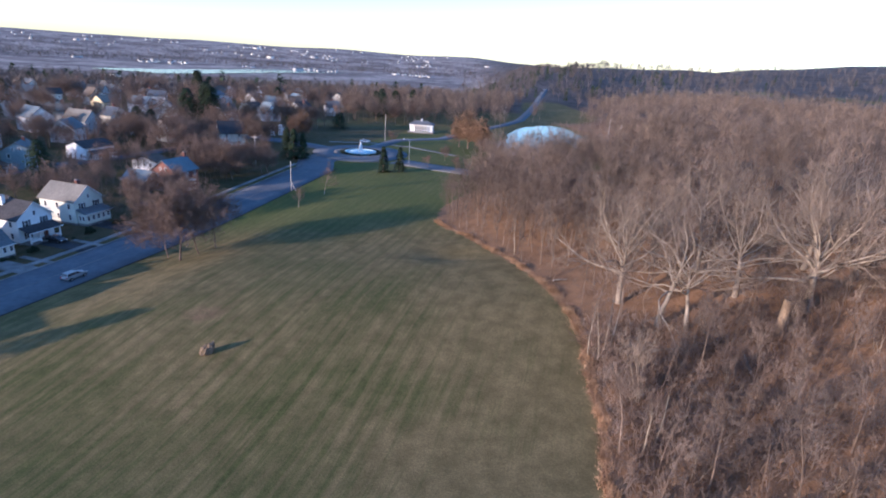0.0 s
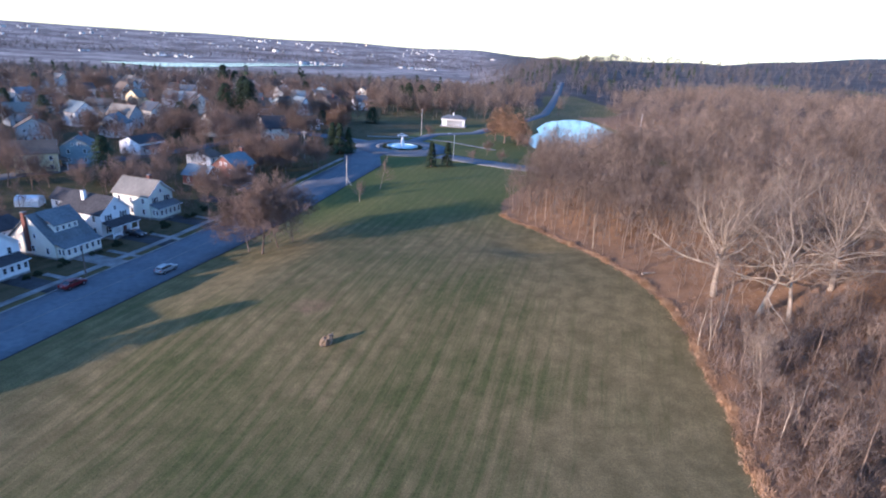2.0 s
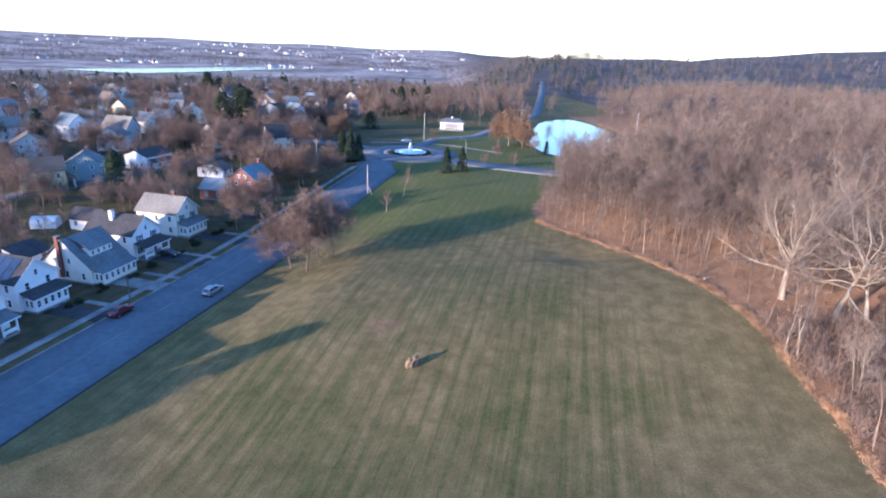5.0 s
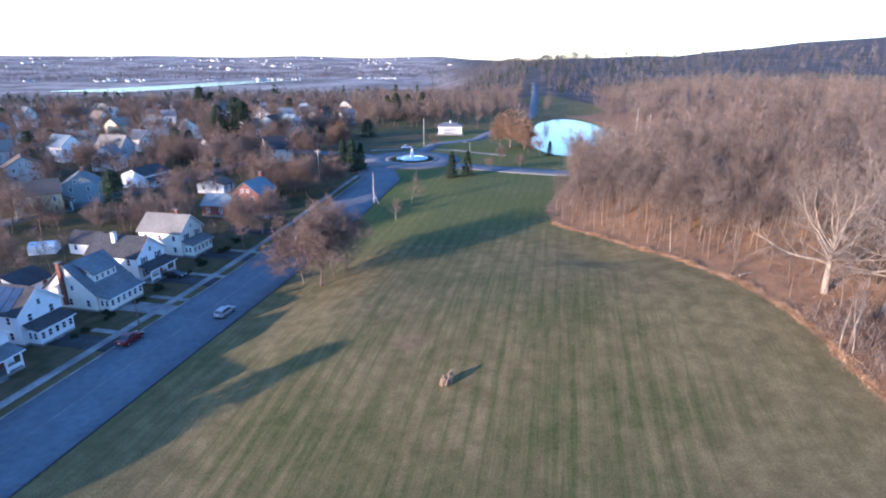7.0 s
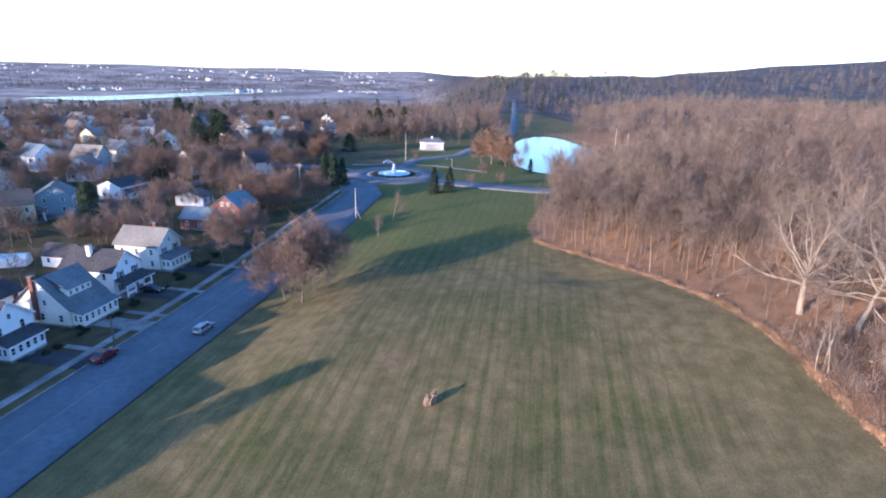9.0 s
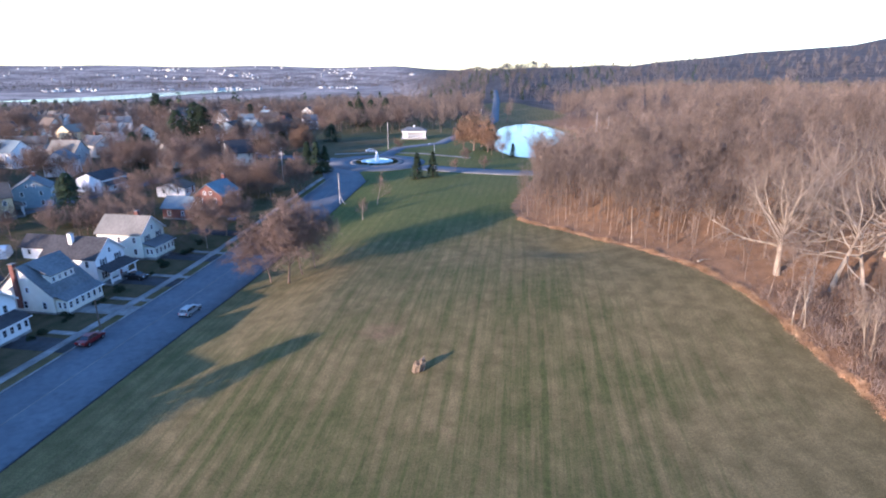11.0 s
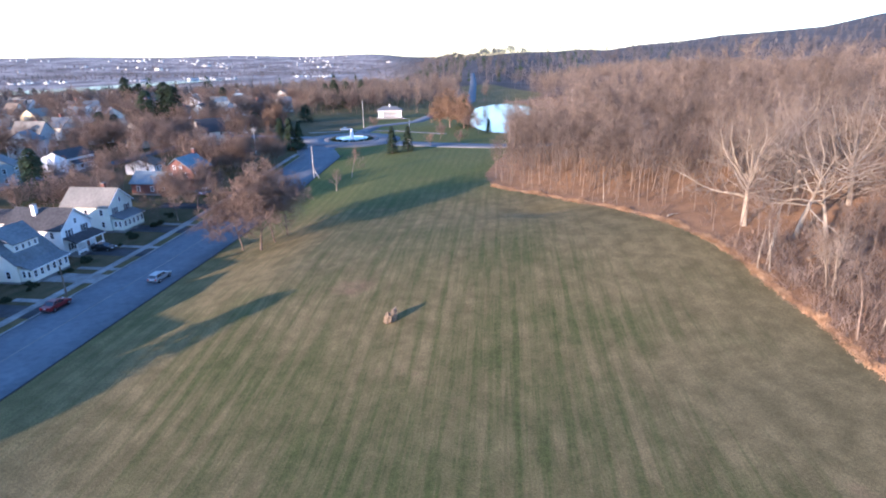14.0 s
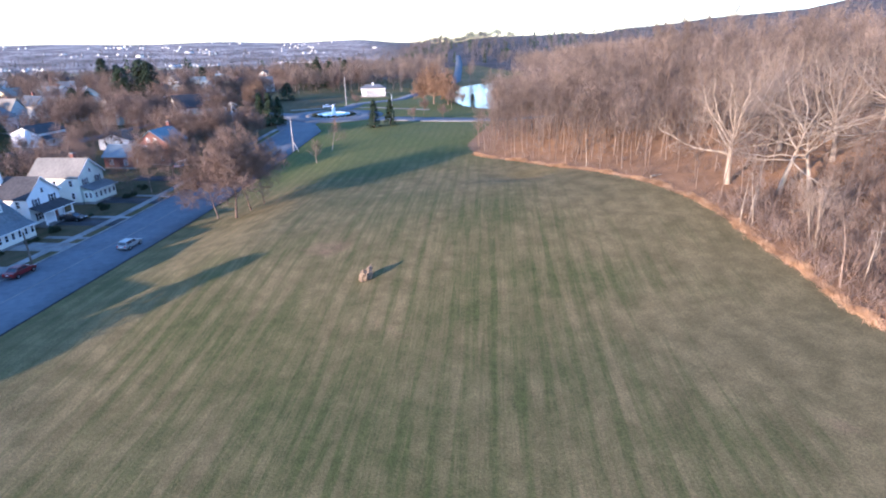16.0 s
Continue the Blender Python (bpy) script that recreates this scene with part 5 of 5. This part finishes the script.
for seed, x, y, h in ((531, -34.0, 167, 10.5), (532, -38.4, 153, 6.5)):
    t = tree_thing("lawn_tree", Tree(seed).build(dict(GARDEN, r=.12, trunk=.62, flare=(52, 14), ratio=[.5, .6, .6], kids=[10, 6, 6], tip=.02, **{"from": [.4, .25, .15]}), h), (M["pale_bark"], M["red_twig"]), "small young bare tree on the lawn")
    t.matrix_basis = pose(x, y, land_z(x, y))
garden = [(-72, 156, .8), (-128.7, 149, 1.2), (-137, 151, 1.25), (-152, 172, 1.2), (-146, 186, 1.1), (-105, 150, .8), (-112, 146, .9), (-104, 176, .8), (-95, 208, 1.0), (-104, 212, 1.1), (-112, 217, 1.1), (-88, 204, .9), (-77.5, 196, .9), (-82, 190, .85), (-67.5, 187, .95), (-58, 190, .9), (-56.5, 186, .85), (-62.5, 266, 1.0), (-100, 222, 1.0),
          (-120, 208, .9), (-70.5, 184, 1.1), (-98, 228, .9), (7.4, 208.5, .55), (-3.4, 209.8, .45), (3, 226, .6), (-22, 262, .6), (-140, 250, 1.0), (-155, 252, .9), (-133, 262, 1.0), (-128, 224, 1.0), (-137, 208, .8), (-157, 205, .9),
          (-163, 185, 1.0), (-150, 160, 1.0), (-143, 150, .9), (-126, 152, .7), (-118, 178, .6), (-172, 170, 1.1), (-120, 122, .8), (-135, 130, .9), (-160, 138, 1.0), (-116, 84, 1.0), (-118, 100, 1.0), (-130, 72, 1.1), (-140, 100, 1.1), (-146, 118, 1.0), (-126, 108, .9),
          (22, 238, .7), (36, 231, .8), (48, 236, .8), (60, 244, .75), (42, 240, .6), (70, 262, .8), (80, 285, .8), (19, 247, .7), (66, 250, .7)]
n0 = 0
for x, y, s in garden:
    k = street_kinds[hr.randrange(4)]
    if n0 < 4:
        k = street_kinds[n0]
        k.matrix_basis = pose(x, y, land_z(x, y), 0, 0, hr.uniform(0, 360)) @ Matrix.Scale(s, 4)
    else:
        stand(k, x, y, hr.uniform(0, 360), s)
    n0 += 1
tries = 0
while n0 < 400 and tries < 6000:
    tries += 1
    a, r = hr.uniform(-44, 3), hr.uniform(230, 520)
    x, y = -30 + r * math.sin(radians(a)), r * math.cos(radians(a))
    if not clear_of_roads(x, y, 6) or any(math.hypot(x - t_[0], y - t_[1]) < 8.5 for t_ in TOWN) or (x > -60 and y < 340):
        continue
    stand(street_kinds[hr.randrange(4)], x, y, hr.uniform(0, 360), hr.uniform(.8, 1.35))
    n0 += 1
oak = tree_thing("oak_tree", Tree(540).build(dict(GARDEN, trunk=.25), 11), (M["bark"], M["dry_leaf"]), "tree still holding tawny dry leaves")


def leafy(tree_ob, seed, n, cx, cz, rx, rz):
    rng = random.Random(seed)
    V, F = [], []
    for _ in range(n):
        d = Vector((rng.gauss(0, 1), rng.gauss(0, 1), rng.gauss(0, 1))).normalized() * rng.uniform(.45, 1) ** .6
        c = Vector((d.x * rx, d.y * rx, cz + d.z * rz)) * (1 + .12 * noise.noise(d * 3))
        b = len(V)
        for _ in range(3):
            V.append(c + Vector((rng.gauss(0, .17), rng.gauss(0, .17), rng.gauss(0, .17))))
        F.append((b, b + 1, b + 2))
    link_mesh("foliage", V, F, [M["dry_leaf"]], tree_ob)


leafy(oak, 3, 1500, 0, 6.2, 3.0, 4.6)
oak.matrix_basis = pose(14, 262, land_z(14, 262)) @ Matrix.Scale(1.65, 4)
stand(oak, 19.5, 257, 70, 1.4)
stand(oak, 10, 267, 170, 1.4)
stand(oak, -64, 268, 210, 1.15)
stand(oak, -67, 262, 110, 1.0)

# ---- garden shrubs and thickets ----


def shrub(seed):
    rng = random.Random(seed)
    V, F = [], []
    for _ in range(420):
        d = Vector((rng.gauss(0, 1), rng.gauss(0, 1), abs(rng.gauss(0, 1)))).normalized() * rng.uniform(.6, 1)
        c = Vector((d.x * .8, d.y * .8, d.z * .95)) * (1 + .2 * noise.noise(d * 2.5 + Vector((seed, 0, 0))))
        b = len(V)
        for _ in range(3):
            V.append(c + Vector((rng.gauss(0, .1), rng.gauss(0, .1), rng.gauss(0, .1))))
        F.append((b, b + 1, b + 2))
    ob = link_mesh("garden_shrub", V, F, [M["hedge"]])
    return tagged(ob, "clipped dark evergreen shrub beside a porch", "shrub", "shrubs by the porches")


bushes = [shrub(i) for i in range(3)]
first = True
for s0 in (-14.5, -1.0, 13.2, 27.6):
    for k, (ds, do) in enumerate(((-3.6, -9.3), (-1.6, -9.0), (2.6, -9.1), (4.2, -9.6), (5.0, -11.5))):
        px, py = street(s0 + ds + 4.5 + hr.uniform(-.4, .4), -ROAD_W + do + hr.uniform(-.3, .3))
        size = hr.uniform(.6, 1.15)
        if s0 == -14.5 and k < 3:
            bushes[k].matrix_basis = pose(px, py, land_z(px, py)) @ Matrix.Scale(size, 4)
        else:
            stand(bushes[hr.randrange(3)], px, py, hr.uniform(0, 360), size)
spots = []
HOMES = [(t_[0], t_[1]) for t_ in TOWN] + [(-131, 172), (-129, 182), (-117, 194), (-92, 187), (-80, 166), (-88, 165), (-121, 138), (-107, 137), (-108, 113)]
tries = 0
while len(spots) < 1000 and tries < 12000:
    tries += 1
    zone = hr.choice(((-160, -108, 128, 178), (-170, -112, 92, 152), (-150, -84, 196, 258), (-150, -84, 196, 258), (-110, -92, 140, 190), (-88, -66, 176, 205), (-240, -150, 150, 330), (-230, -72, 250, 430), (-230, -72, 250, 430), (-320, -150, 240, 430)))
    x, y = hr.uniform(zone[0], zone[1]), hr.uniform(zone[2], zone[3])
    if not clear_of_roads(x, y, 5) or any(math.hypot(x - a - 2, y - b) < 9 for a, b in HOMES) or x - float(verge(y)) > -ROAD_W - 6:
        continue
    if noise.noise(Vector((x * .045, y * .045, 3))) < -.1:
        continue
    spots.append((x, y, hr.uniform(.35, .72) * (1.2 if y > 250 else 1)))
scatter("thicket", mids, spots, [M["red_twig"]], "brown bare thicket behind the houses", "thicket", hr)

# ---- fallen log, wood's-edge grass and brush ----
for x, y, L, a in ((23.2, 92.5, 2.8, 20), (42, 64, 5.5, 70), (33.5, 69.5, 6, 15), (36, 58, 4, 120)):
    lg = part("fallen_log", tube_bm([(-L / 2, 0, .22), (0, .1, .24), (L / 2, 0, .2)], .22, 8, .14), M["pale_bark"], None)
    lg.matrix_basis = pose(x, y, land_z(x, y), 0, 0, a)
    tagged(lg, "pale fallen log on the leaf litter", "log")
snag = part("broken_trunk", tube_bm([(0, 0, -.4), (.1, 0, 2), (.3, .1, 5.2)], .62, 10, .5), M["stone"], None)
snag.matrix_basis = pose(48, 68.5, land_z(48, 68.5))
tagged(snag, "broken pale trunk standing in the brush", "dead trunk")
V, F = [], []
for _ in range(30000):
    y = hr.uniform(20, 136)
    x = float(wood_edge(y)) + hr.gauss(.6, .4) + .3 * math.sin(y * .37) + .2 * math.sin(y * 1.7)
    z, h = land_z(x, y), hr.uniform(.3, .95) * (.55 + .45 * math.sin(y * .8) * math.sin(y * .23 + 1))
    a, w = hr.uniform(0, 3.14), hr.uniform(.03, .07)
    b = len(V)
    V.extend(((x - w * math.cos(a), y - w * math.sin(a), z - .05), (x + w * math.cos(a), y + w * math.sin(a), z - .05), (x + hr.gauss(0, .3), y + hr.gauss(0, .3), z + h)))
    F.append((b, b + 1, b + 2))
tagged(link_mesh("tall_grass", V, F, [M["tall_grass"]]), "strip of tall dry tawny grass along the woods", "grass", kind="stuff")
shrubs = [arrays(Tree(800 + i).build(SHRUB, 2.6)) for i in range(6)]
spots = []
for _ in range(3700):
    y = hr.uniform(12, 150)
    x = float(wood_edge(y)) + 1.2 + abs(hr.gauss(0, 28))
    if y > 80 and hr.random() < .75:
        continue
    spots.append((x, y, hr.uniform(.35, 1.25) * (1.3 if y < 75 else .6)))
scatter("undergrowth", shrubs, spots, [M["brush"]], "tangled bare brown undergrowth on the leaf litter", "undergrowth", hr)
V, F = [], []
for _ in range(14000):
    y = hr.uniform(12, 80)
    x = float(wood_edge(y)) + 1.5 + abs(hr.gauss(0, 22))
    p = Vector((x, y, land_z(x, y) + abs(hr.gauss(.5, .9))))
    b = len(V)
    for _ in range(3):
        V.append(p + Vector((hr.gauss(0, .09), hr.gauss(0, .09), hr.gauss(0, .09))))
    F.append((b, b + 1, b + 2))
tagged(link_mesh("dry_leaves", V, F, [M["dry_leaf"]]), "dry tawny leaves clinging to the brush", "leaves", kind="stuff")
